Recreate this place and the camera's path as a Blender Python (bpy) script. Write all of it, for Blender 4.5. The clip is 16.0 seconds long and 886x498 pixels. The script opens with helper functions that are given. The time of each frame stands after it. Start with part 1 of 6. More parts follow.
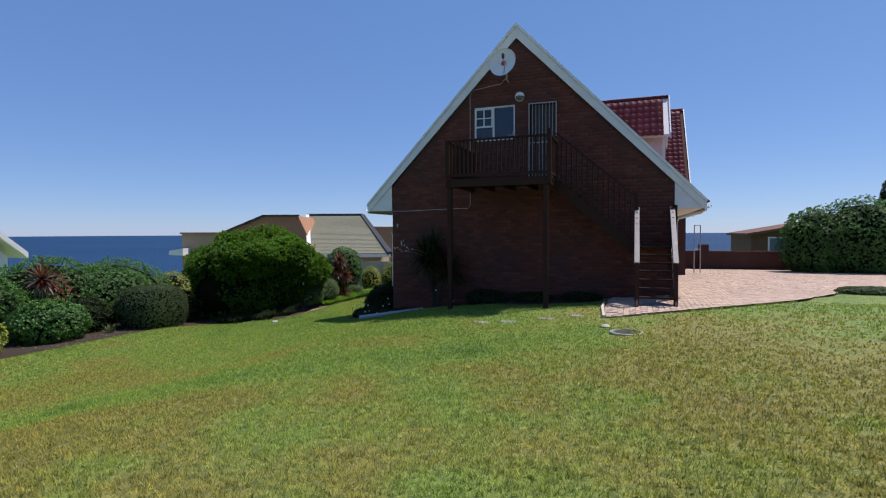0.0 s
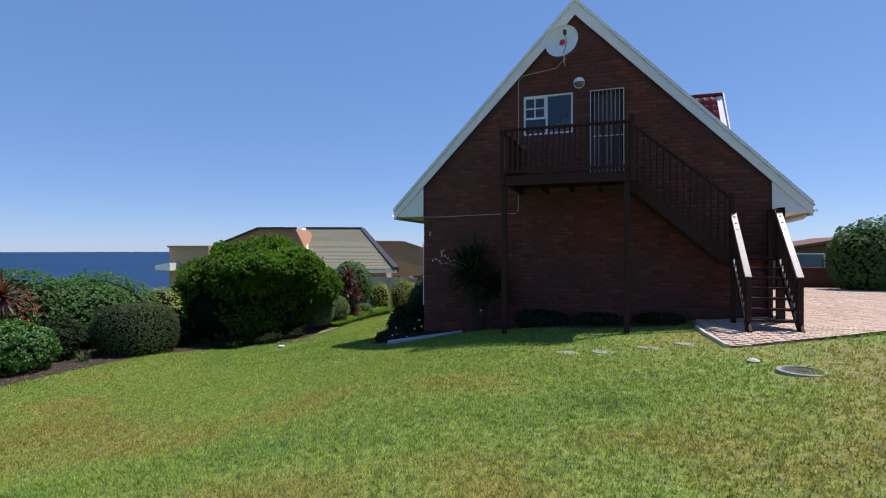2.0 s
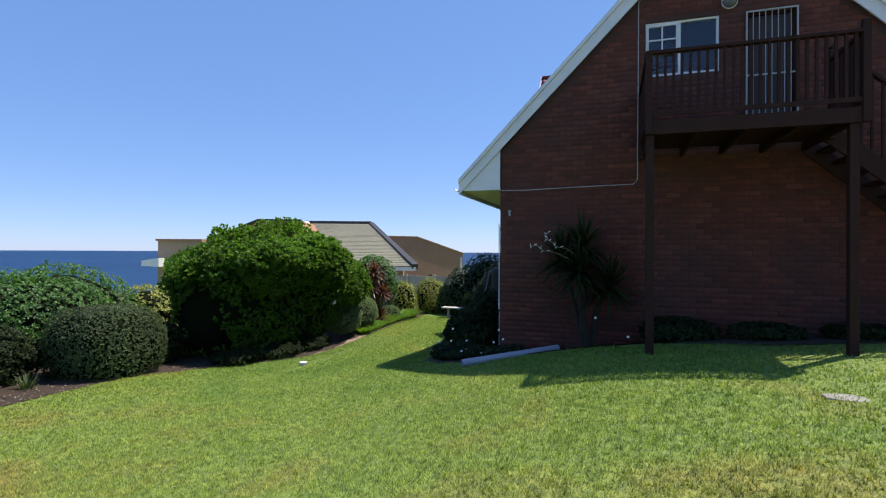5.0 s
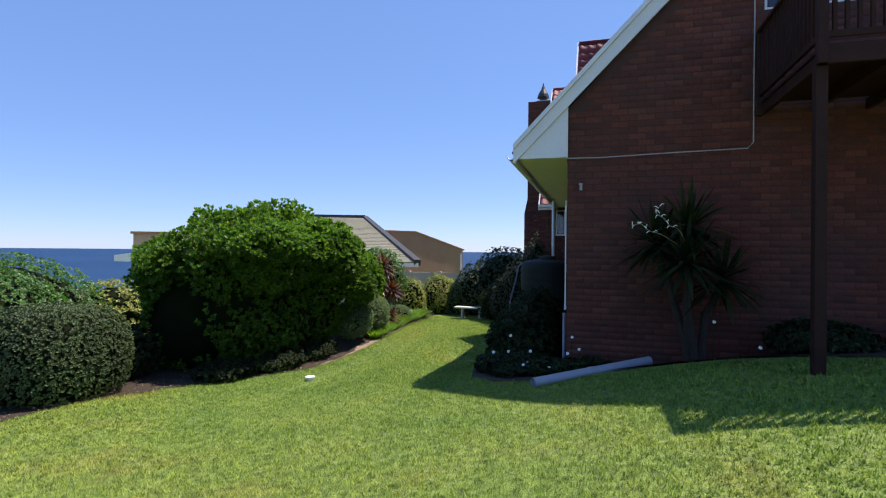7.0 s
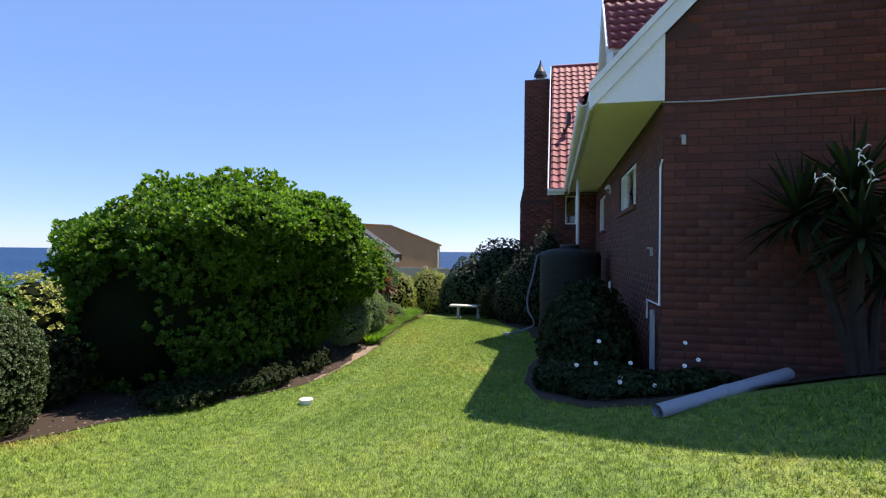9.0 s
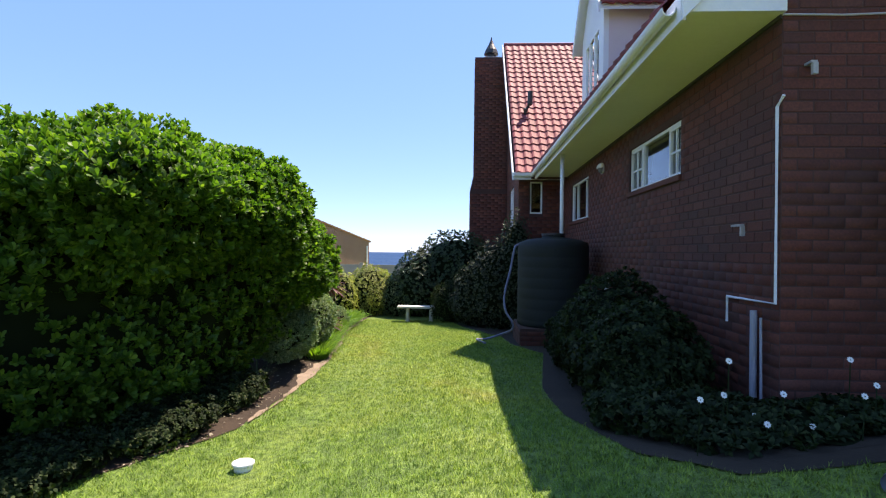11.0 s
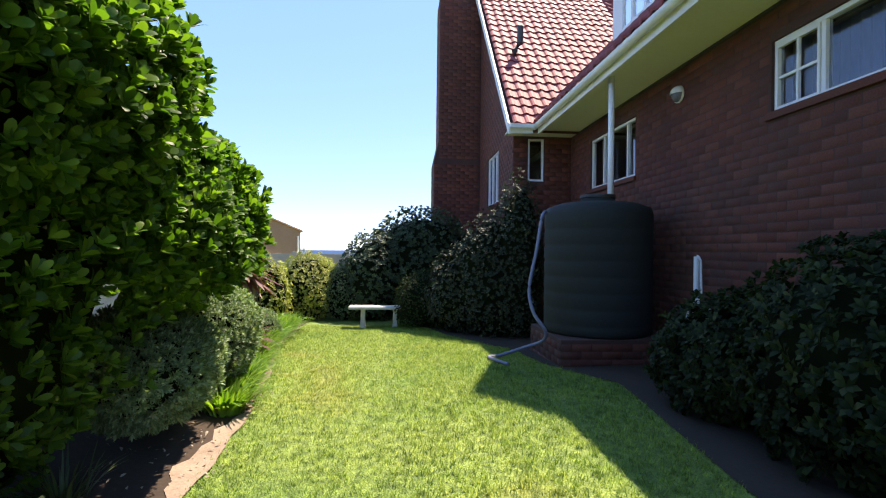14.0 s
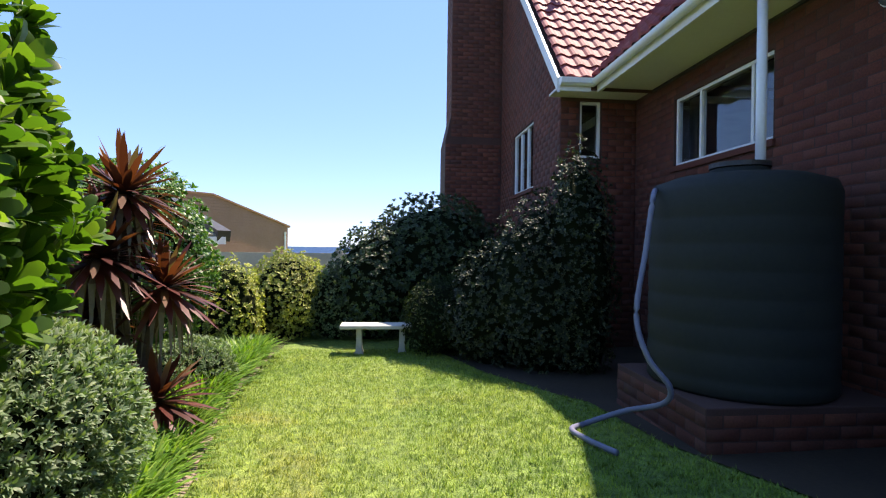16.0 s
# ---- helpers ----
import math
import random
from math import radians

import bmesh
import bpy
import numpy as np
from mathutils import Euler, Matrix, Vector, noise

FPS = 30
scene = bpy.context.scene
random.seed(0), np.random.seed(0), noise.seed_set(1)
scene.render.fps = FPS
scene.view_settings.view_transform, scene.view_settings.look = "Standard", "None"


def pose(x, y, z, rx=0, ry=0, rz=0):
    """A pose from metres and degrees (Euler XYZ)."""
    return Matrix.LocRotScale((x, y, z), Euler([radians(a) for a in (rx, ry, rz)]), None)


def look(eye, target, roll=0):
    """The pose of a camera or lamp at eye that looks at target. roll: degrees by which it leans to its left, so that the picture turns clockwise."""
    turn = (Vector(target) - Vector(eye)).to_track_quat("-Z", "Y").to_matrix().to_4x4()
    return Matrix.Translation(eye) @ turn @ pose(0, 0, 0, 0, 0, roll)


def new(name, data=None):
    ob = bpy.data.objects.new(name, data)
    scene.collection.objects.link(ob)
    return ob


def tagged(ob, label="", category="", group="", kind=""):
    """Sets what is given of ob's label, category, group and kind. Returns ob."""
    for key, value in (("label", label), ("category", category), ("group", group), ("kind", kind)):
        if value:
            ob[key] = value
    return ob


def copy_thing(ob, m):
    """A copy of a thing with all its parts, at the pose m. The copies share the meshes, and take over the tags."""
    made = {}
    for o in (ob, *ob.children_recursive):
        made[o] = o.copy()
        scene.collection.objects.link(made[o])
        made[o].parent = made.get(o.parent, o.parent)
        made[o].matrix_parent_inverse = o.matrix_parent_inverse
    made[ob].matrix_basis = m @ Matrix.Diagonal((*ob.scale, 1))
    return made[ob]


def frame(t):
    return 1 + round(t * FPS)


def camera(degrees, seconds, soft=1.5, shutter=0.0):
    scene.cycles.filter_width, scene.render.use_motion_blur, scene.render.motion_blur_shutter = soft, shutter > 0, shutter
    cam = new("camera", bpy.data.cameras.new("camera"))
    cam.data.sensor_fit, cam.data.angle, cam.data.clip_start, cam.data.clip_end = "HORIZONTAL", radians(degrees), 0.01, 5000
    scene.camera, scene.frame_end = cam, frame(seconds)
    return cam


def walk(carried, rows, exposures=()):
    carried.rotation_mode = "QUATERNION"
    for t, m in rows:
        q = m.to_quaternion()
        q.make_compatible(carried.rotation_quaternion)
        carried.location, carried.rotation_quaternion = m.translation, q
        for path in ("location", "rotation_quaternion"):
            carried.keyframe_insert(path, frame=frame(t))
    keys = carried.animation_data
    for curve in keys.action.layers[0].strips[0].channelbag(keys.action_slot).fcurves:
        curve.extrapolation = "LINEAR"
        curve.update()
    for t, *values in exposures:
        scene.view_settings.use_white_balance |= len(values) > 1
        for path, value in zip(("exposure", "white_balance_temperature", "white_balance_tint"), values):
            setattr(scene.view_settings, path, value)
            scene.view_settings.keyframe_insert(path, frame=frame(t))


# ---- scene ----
cam = camera(81.2, 16.0, soft=1.15)
METRES, EYE, TILT, TURN = 20.72, 1.2, -1.12, 20.3
ROWS = [
    (0.0, 0.0, 0.0, 0.0, 0.0, -0.75, -0.08),
    (0.5, -0.0196, 0.0266, -0.0021, -0.55, -0.18, -0.11),
    (1.0, -0.0387, 0.0543, -0.0038, -0.84, 0.23, -0.18),
    (1.5, -0.0533, 0.0833, -0.0051, -1.15, 0.71, -0.27),
    (2.0, -0.0669, 0.1139, -0.0082, -1.37, 1.2, -0.31),
    (2.5, -0.0806, 0.1445, -0.0112, -1.54, 1.19, -0.38),
    (3.0, -0.0955, 0.1733, -0.0135, -1.57, 1.21, -0.36),
    (3.5, -0.1109, 0.202, -0.0155, -1.67, 1.19, -0.42),
    (4.0, -0.1241, 0.2309, -0.0171, -1.85, 1.26, -0.49),
    (6.5, -0.1821, 0.3741, -0.0278, -3.21, 1.24, -0.84),
    (7.0, -0.1932, 0.4012, -0.0306, -3.86, 1.25, -0.85),
    (7.5, -0.2046, 0.4289, -0.0342, -4.31, 1.32, -0.93),
    (8.0, -0.216, 0.4573, -0.0375, -5.06, 1.29, -0.91),
    (10.5, -0.2579, 0.5967, -0.0495, -15.13, 1.42, -0.84),
    (11.0, -0.2608, 0.6267, -0.0516, -17.49, 1.43, -0.83),
    (11.5, -0.2615, 0.6564, -0.0539, -20.35, 1.39, -0.74),
    (12.0, -0.2612, 0.688, -0.0558, -22.57, 1.4, -0.72),
    (12.5, -0.2601, 0.7186, -0.0586, -23.39, 1.25, -0.63),
    (13.0, -0.2547, 0.7494, -0.0614, -24.21, 1.3, -0.55),
    (13.5, -0.2497, 0.7793, -0.0628, -24.73, 1.27, -0.56),
    (14.0, -0.2422, 0.8102, -0.0656, -25.26, 1.26, -0.57),
    (14.5, -0.234, 0.8418, -0.0692, -25.55, 1.19, -0.59),
    (15.0, -0.2254, 0.8722, -0.0704, -25.78, 1.04, -0.62),
    (15.5, -0.215, 0.9024, -0.0658, -25.93, 0.9, -0.64),
    (16.0, -0.2079, 0.9335, -0.0616, -25.96, 0.93, -0.68),
]
walk(cam, [(t, pose(0, 0, EYE, TILT) @ pose(0, 0, 0, 0, 0, TURN) @ pose(METRES * x, METRES * y, METRES * z, 90 + pitch, roll, yaw)) for t, x, y, z, yaw, pitch, roll in ROWS],
     exposures=[(t, e + (0.08 if t > 5 else 0.0), k, 21 if t > 5 else 16) for t, e, k in ((0.0, 0.03, 6700), (4.0, 0.42, 6800), (8.0, 0.59, 7050), (10.5, 0.98, 7400), (12.5, 1.27, 7650), (14.5, 1.38, 7750), (16.0, 1.18, 7500))])

# ---- light ----
SUN = Vector((0.335, 0.3575, 0.9934)).normalized()
world = bpy.data.worlds.new("sky")
scene.world = world
world.use_nodes = True
wn = world.node_tree.nodes
sky = wn.new("ShaderNodeTexSky")
sky.sky_type = "NISHITA"
sky.sun_disc = False
sky.sun_elevation = math.asin(SUN.z)
sky.sun_rotation = math.atan2(SUN.x, SUN.y)
sky.altitude = 0
sky.air_density, sky.dust_density, sky.ozone_density = 0.75, 0.1, 4.2
haze = wn.new("ShaderNodeMix")
haze.data_type = "RGBA"
haze.inputs[0].default_value = 0.5
haze.inputs[7].default_value = (0.95, 2.5, 6.0, 1)
world.node_tree.links.new(sky.outputs[0], haze.inputs[6])
world.node_tree.links.new(haze.outputs[2], wn["Background"].inputs["Color"])
wn["Background"].inputs["Strength"].default_value = 0.12
sun = new("sun", bpy.data.lights.new("sun", "SUN"))
sun.data.energy, sun.data.angle, sun.data.color = 5.0, radians(0.5), (1.0, 0.95, 0.86)
sun.matrix_world = look(SUN * 60, (0, 0, 0))

# ---- materials ----


def material(name, rough=0.8, metal=0.0):
    m = bpy.data.materials.new(name)
    m.use_nodes = True
    b = m.node_tree.nodes["Principled BSDF"]
    b.inputs["Roughness"].default_value = rough
    b.inputs["Metallic"].default_value = metal
    return m, m.node_tree.nodes, m.node_tree.links, b


def ramp(n, stops):
    r = n.new("ShaderNodeValToRGB")
    while len(r.color_ramp.elements) < len(stops):
        r.color_ramp.elements.new(0.5)
    for e, (p, c) in zip(r.color_ramp.elements, stops):
        e.position, e.color = p, (*c, 1)
    return r


def noise_tex(n, l, scale, detail=4, coord="Object", rough=0.6):
    t = n.new("ShaderNodeTexNoise")
    t.inputs["Scale"].default_value, t.inputs["Detail"].default_value, t.inputs["Roughness"].default_value = scale, detail, rough
    c = n.new("ShaderNodeTexCoord")
    l.new(c.outputs[coord], t.inputs["Vector"])
    return t


def mixed(n, l, a, b, f, kind="MIX"):
    m = n.new("ShaderNodeMix")
    m.data_type, m.blend_type = "RGBA", kind
    for socket, v in ((m.inputs[6], a), (m.inputs[7], b), (m.inputs[0], f)):
        if isinstance(v, tuple):
            socket.default_value = (*v, 1)
        elif isinstance(v, (int, float)):
            socket.default_value = v
        else:
            l.new(v, socket)
    return m.outputs[2]


def bumped(n, l, b, height, strength=0.3, distance=0.01):
    k = n.new("ShaderNodeBump")
    k.inputs["Strength"].default_value, k.inputs["Distance"].default_value = strength, distance
    l.new(height, k.inputs["Height"])
    l.new(k.outputs[0], b.inputs["Normal"])


def surface(name, dark, light, big=1.5, fine=40.0, rough=0.8, bump=0.2, metal=0.0, coord="Object"):
    """Paint, plaster, plastic or soil: two noises, stains and grain."""
    m, n, l, b = material(name, rough, metal)
    t1, t2 = noise_tex(n, l, big, 5, coord), noise_tex(n, l, fine, 4, coord)
    r = ramp(n, [(0.3, dark), (0.7, light)])
    mx = n.new("ShaderNodeMix")
    mx.inputs[0].default_value = 0.4
    l.new(t1.outputs[0], mx.inputs[2])
    l.new(t2.outputs[0], mx.inputs[3])
    l.new(mx.outputs[0], r.inputs[0])
    l.new(r.outputs[0], b.inputs["Base Color"])
    bumped(n, l, b, t2.outputs[0], bump, 0.004)
    return m


def pieces(name, stops, single, grain=60.0, rough=0.85, bump=0.35, stain=None, coord="Object"):
    """Bricks, tiles, pavers: the tone of each piece by chance, grain and weathering on it."""
    m, n, l, b = material(name, rough)
    if single:
        rnd = n.new("ShaderNodeObjectInfo").outputs["Random"]
    else:
        rnd = n.new("ShaderNodeNewGeometry").outputs["Random Per Island"]
    r = ramp(n, stops)
    l.new(rnd, r.inputs[0])
    g = n.new("ShaderNodeTexNoise")
    g.inputs["Scale"].default_value, g.inputs["Detail"].default_value = grain, 4
    w = n.new("ShaderNodeTexNoise")
    w.inputs["Scale"].default_value, w.inputs["Detail"].default_value = 0.9, 5
    geo = n.new("ShaderNodeNewGeometry")
    l.new(geo.outputs["Position"], g.inputs["Vector"])
    l.new(geo.outputs["Position"], w.inputs["Vector"])
    gr = ramp(n, [(0.3, (0.62, 0.62, 0.62)), (0.7, (1.2, 1.2, 1.2))])
    l.new(g.outputs[0], gr.inputs[0])
    col = mixed(n, l, r.outputs[0], gr.outputs[0], 0.8, "MULTIPLY")
    wr = ramp(n, [(0.42, (0, 0, 0)), (0.68, (0.5, 0.5, 0.5))])
    l.new(w.outputs[0], wr.inputs[0])
    col = mixed(n, l, col, stain or (0.06, 0.03, 0.025), wr.outputs[0])
    l.new(col, b.inputs["Base Color"])
    bumped(n, l, b, g.outputs[0], bump, 0.004)
    return m


def leafy(name, stops, rough=0.45, through_light=0.3):
    """Leaves: each one its own green, some light passing through."""
    m, n, l, b = material(name, rough)
    r = ramp(n, stops)
    l.new(n.new("ShaderNodeNewGeometry").outputs["Random Per Island"], r.inputs[0])
    t = noise_tex(n, l, 0.9, 3)
    gr = ramp(n, [(0.3, (0.7, 0.7, 0.7)), (0.7, (1.15, 1.15, 1.1))])
    l.new(t.outputs[0], gr.inputs[0])
    col = mixed(n, l, r.outputs[0], gr.outputs[0], 1.0, "MULTIPLY")
    l.new(col, b.inputs["Base Color"])
    tr = n.new("ShaderNodeBsdfTranslucent")
    l.new(mixed(n, l, col, (1.3, 1.5, 0.5), 1.0, "MULTIPLY"), tr.inputs["Color"])
    ms = n.new("ShaderNodeMixShader")
    ms.inputs[0].default_value = through_light
    l.new(b.outputs[0], ms.inputs[1])
    l.new(tr.outputs[0], ms.inputs[2])
    l.new(ms.outputs[0], n["Material Output"].inputs["Surface"])
    return m


BRICKS = [(0.0, (0.088, 0.0225, 0.0125)), (0.35, (0.118, 0.029, 0.016)), (0.7, (0.14, 0.034, 0.019)), (0.93, (0.168, 0.046, 0.026)), (1.0, (0.08, 0.026, 0.017))]
TILES = [(0.0, (0.19, 0.03, 0.035)), (0.5, (0.25, 0.045, 0.05)), (1.0, (0.31, 0.075, 0.078))]
PAVERS = [(0.0, (0.45, 0.33, 0.26)), (0.5, (0.55, 0.42, 0.34)), (1.0, (0.62, 0.47, 0.4))]
M_BRICK, M_BRICK1 = pieces("face_brick", BRICKS, False), pieces("face_brick_single", BRICKS, True)
M_TILE = pieces("roof_tile", TILES, False, 30, 0.72, 0.2, (0.2, 0.048, 0.045))
M_TILE1 = pieces("roof_tile_single", TILES, True, 30, 0.72, 0.2, (0.2, 0.048, 0.045))
M_GREEN_TILE = pieces("green_tile", [(0, (0.13, 0.138, 0.088)), (1, (0.215, 0.215, 0.15))], False, 10, 0.8, 0.1, (0.2, 0.19, 0.14))
M_PAVER, M_PAVER1 = pieces("paver", PAVERS, False, 40, 0.9, 0.3, (0.36, 0.28, 0.22)), pieces("paver_single", PAVERS, True, 40, 0.9, 0.3, (0.36, 0.28, 0.22))
M_MORTAR = surface("mortar", (0.055, 0.024, 0.02), (0.09, 0.042, 0.034), 1.2, 90, 0.95, 0.5)
M_WHITE = surface("white_paint", (0.66, 0.67, 0.69), (0.8, 0.8, 0.8), 1.1, 30, 0.5, 0.06)
M_SOFFIT = surface("soffit_paint", (0.7, 0.7, 0.66), (0.8, 0.8, 0.77), 0.8, 20, 0.7, 0.06)
M_PINK = surface("pale_pink_plaster", (0.62, 0.5, 0.5), (0.72, 0.6, 0.6), 1.0, 45, 0.85, 0.2)
M_FRAME = surface("window_paint", (0.72, 0.72, 0.72), (0.82, 0.82, 0.81), 3, 60, 0.4, 0.04)
M_TIMBER = surface("dark_stained_timber", (0.026, 0.011, 0.008), (0.05, 0.021, 0.015), 6, 50, 0.6, 0.25)
M_TIMBER.node_tree.nodes["Principled BSDF"].inputs["Specular IOR Level"].default_value = 0.15
M_STONE = surface("grey_stone", (0.17, 0.17, 0.16), (0.32, 0.31, 0.28), 5, 60, 0.9, 0.5)
# Pale copy of the stair timber: sun on the rails put into colour.
M_RAIL_SUN = surface("sunlit_rail_timber", (0.3, 0.26, 0.24), (0.45, 0.4, 0.38), 6, 50, 0.35, 0.2)
M_IRON = surface("painted_iron", (0.3, 0.29, 0.28), (0.45, 0.43, 0.42), 8, 70, 0.45, 0.1)
M_DOOR = surface("door_timber", (0.02, 0.012, 0.01), (0.045, 0.025, 0.02), 5, 40, 0.5, 0.2)
M_TANK = surface("tank_plastic", (0.016, 0.02, 0.019), (0.026, 0.031, 0.029), 1.2, 25, 0.75, 0.06)
M_TANK.node_tree.nodes["Principled BSDF"].inputs["Specular IOR Level"].default_value = 0.25
M_PLASTIC = surface("white_plastic", (0.3, 0.31, 0.36), (0.38, 0.39, 0.43), 2, 30, 0.4, 0.05)
M_HOSE = surface("pale_blue_hose", (0.12, 0.13, 0.2), (0.17, 0.18, 0.25), 4, 60, 0.45, 0.1)
M_SOIL = surface("soil", (0.017, 0.0105, 0.006), (0.046, 0.029, 0.016), 1.5, 30, 0.95, 0.8)
M_PATH = surface("bare_earth_edge", (0.15, 0.112, 0.08), (0.31, 0.24, 0.175), 5, 60, 0.95, 1.0)
M_JOINT_SAND = surface("joint_sand", (0.3, 0.22, 0.165), (0.44, 0.34, 0.27), 2, 50, 0.95, 0.6)
M_CONCRETE = surface("concrete", (0.4, 0.37, 0.34), (0.58, 0.55, 0.51), 3, 60, 0.9, 0.4)
M_PANEL = surface("weathered_panel", (0.38, 0.31, 0.24), (0.52, 0.44, 0.35), 2, 40, 0.9, 0.3)
M_TERRA = surface("terracotta_plaster", (0.34, 0.165, 0.092), (0.42, 0.215, 0.125), 0.5, 12, 0.9, 0.1)
M_SAND = surface("sand_plaster", (0.31, 0.225, 0.15), (0.39, 0.29, 0.2), 0.5, 12, 0.9, 0.1)
M_BROWN = surface("brown_face_brick", (0.32, 0.17, 0.115), (0.41, 0.23, 0.165), 0.8, 14, 0.9, 0.3)
M_DARK_BRICK = surface("dark_brown_brick", (0.12, 0.058, 0.04), (0.17, 0.085, 0.06), 0.8, 14, 0.9, 0.3)
M_BARK = surface("bark", (0.06, 0.045, 0.033), (0.14, 0.11, 0.085), 5, 40, 0.95, 0.8)
# Darker copy of the bark: shade put into the colour of stems.
M_SHADE_BARK = surface("shade_bark", (0.02, 0.014, 0.01), (0.05, 0.036, 0.027), 5, 40, 0.95, 0.8)
M_DRY = surface("dry_leaf", (0.180, 0.150, 0.102), (0.288, 0.252, 0.186), 5, 40, 0.8, 0.2)
M_DARK = surface("dark_metal", (0.02, 0.02, 0.02), (0.05, 0.048, 0.045), 5, 40, 0.5, 0.1)
M_LENS = surface("lamp_glass", (0.1, 0.1, 0.11), (0.16, 0.16, 0.17), 5, 40, 0.25, 0.05)
M_RED = surface("red_paint", (0.4, 0.03, 0.02), (0.5, 0.05, 0.03), 3, 40, 0.35, 0.03)
M_BLUE_CURTAIN = surface("blue_curtain", (0.1, 0.125, 0.2), (0.15, 0.18, 0.27), 3, 30, 0.9, 0.1)
M_PETAL = surface("white_petal", (0.75, 0.74, 0.68), (0.85, 0.84, 0.78), 6, 50, 0.7, 0.05)
L_BUSH = leafy("glossy_leaf", [(0, (0.034, 0.092, 0.013)), (0.5, (0.066, 0.155, 0.021)), (0.85, (0.122, 0.228, 0.033)), (1, (0.19, 0.3, 0.05))], 0.45, 0.5)
L_BUSH.node_tree.nodes["Principled BSDF"].inputs["Specular IOR Level"].default_value = 0.3
# Near-black colour for the cores: paints the shade inside the shrubs.
L_CORE = leafy("core_shade", [(0, (0.007, 0.011, 0.004)), (1, (0.01, 0.015, 0.006))], 1.0, 0.0)
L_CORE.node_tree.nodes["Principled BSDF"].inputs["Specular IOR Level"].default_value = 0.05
L_ROUND = leafy("clipped_leaf", [(0, (0.03, 0.06, 0.016)), (0.5, (0.058, 0.1, 0.028)), (1, (0.1, 0.15, 0.052))], 0.6, 0.12)
L_HEDGE = leafy("hedge_leaf", [(0, (0.03, 0.1, 0.016)), (0.6, (0.06, 0.17, 0.03)), (1, (0.12, 0.24, 0.05))], 0.45)
L_YELLOW = leafy("variegated_leaf", [(0, (0.12, 0.17, 0.03)), (0.5, (0.3, 0.34, 0.06)), (1, (0.5, 0.48, 0.14))], 0.5)
L_GREY = leafy("grey_green_leaf", [(0, (0.085, 0.15, 0.075)), (0.6, (0.15, 0.225, 0.12)), (1, (0.3, 0.36, 0.24))], 0.7)
# Leaf tone lowered to near black, deepening plants that stand in shade.
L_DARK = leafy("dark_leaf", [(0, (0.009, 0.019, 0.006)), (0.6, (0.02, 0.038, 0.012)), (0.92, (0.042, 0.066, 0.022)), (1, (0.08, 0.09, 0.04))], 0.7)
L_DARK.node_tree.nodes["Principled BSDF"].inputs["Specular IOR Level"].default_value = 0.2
L_EVERGREEN = leafy("evergreen_leaf", [(0, (0.012, 0.03, 0.008)), (0.6, (0.028, 0.062, 0.016)), (1, (0.06, 0.105, 0.03))], 0.5, 0.2)
# The palest leaves carry sunlit tips in their colour, scattered at random.
L_SUNTIP = leafy("suntip_leaf", [(0, (0.01, 0.02, 0.006)), (0.6, (0.018, 0.034, 0.011)), (0.93, (0.05, 0.07, 0.026)), (1, (0.15, 0.16, 0.07))], 0.6, 0.15)
L_RED = leafy("red_cordyline_leaf", [(0, (0.046, 0.012, 0.010)), (0.5, (0.111, 0.025, 0.019)), (0.85, (0.156, 0.052, 0.033)), (1, (0.221, 0.169, 0.111))], 0.45)
L_ORANGE = leafy("rust_leaf", [(0, (0.16, 0.06, 0.03)), (1, (0.42, 0.1, 0.05))], 0.5)
L_STRAP = leafy("strap_leaf", [(0, (0.07, 0.18, 0.02)), (0.6, (0.15, 0.3, 0.035)), (1, (0.3, 0.42, 0.08))], 0.5, 0.4)


def glass(name):
    m, n, l, b = material(name, 0.02)
    b.inputs["Base Color"].default_value = (0.75, 0.82, 0.86, 1)
    b.inputs["Transmission Weight"].default_value = 1.0
    b.inputs["IOR"].default_value = 1.5
    return m


M_GLASS = glass("window_glass")


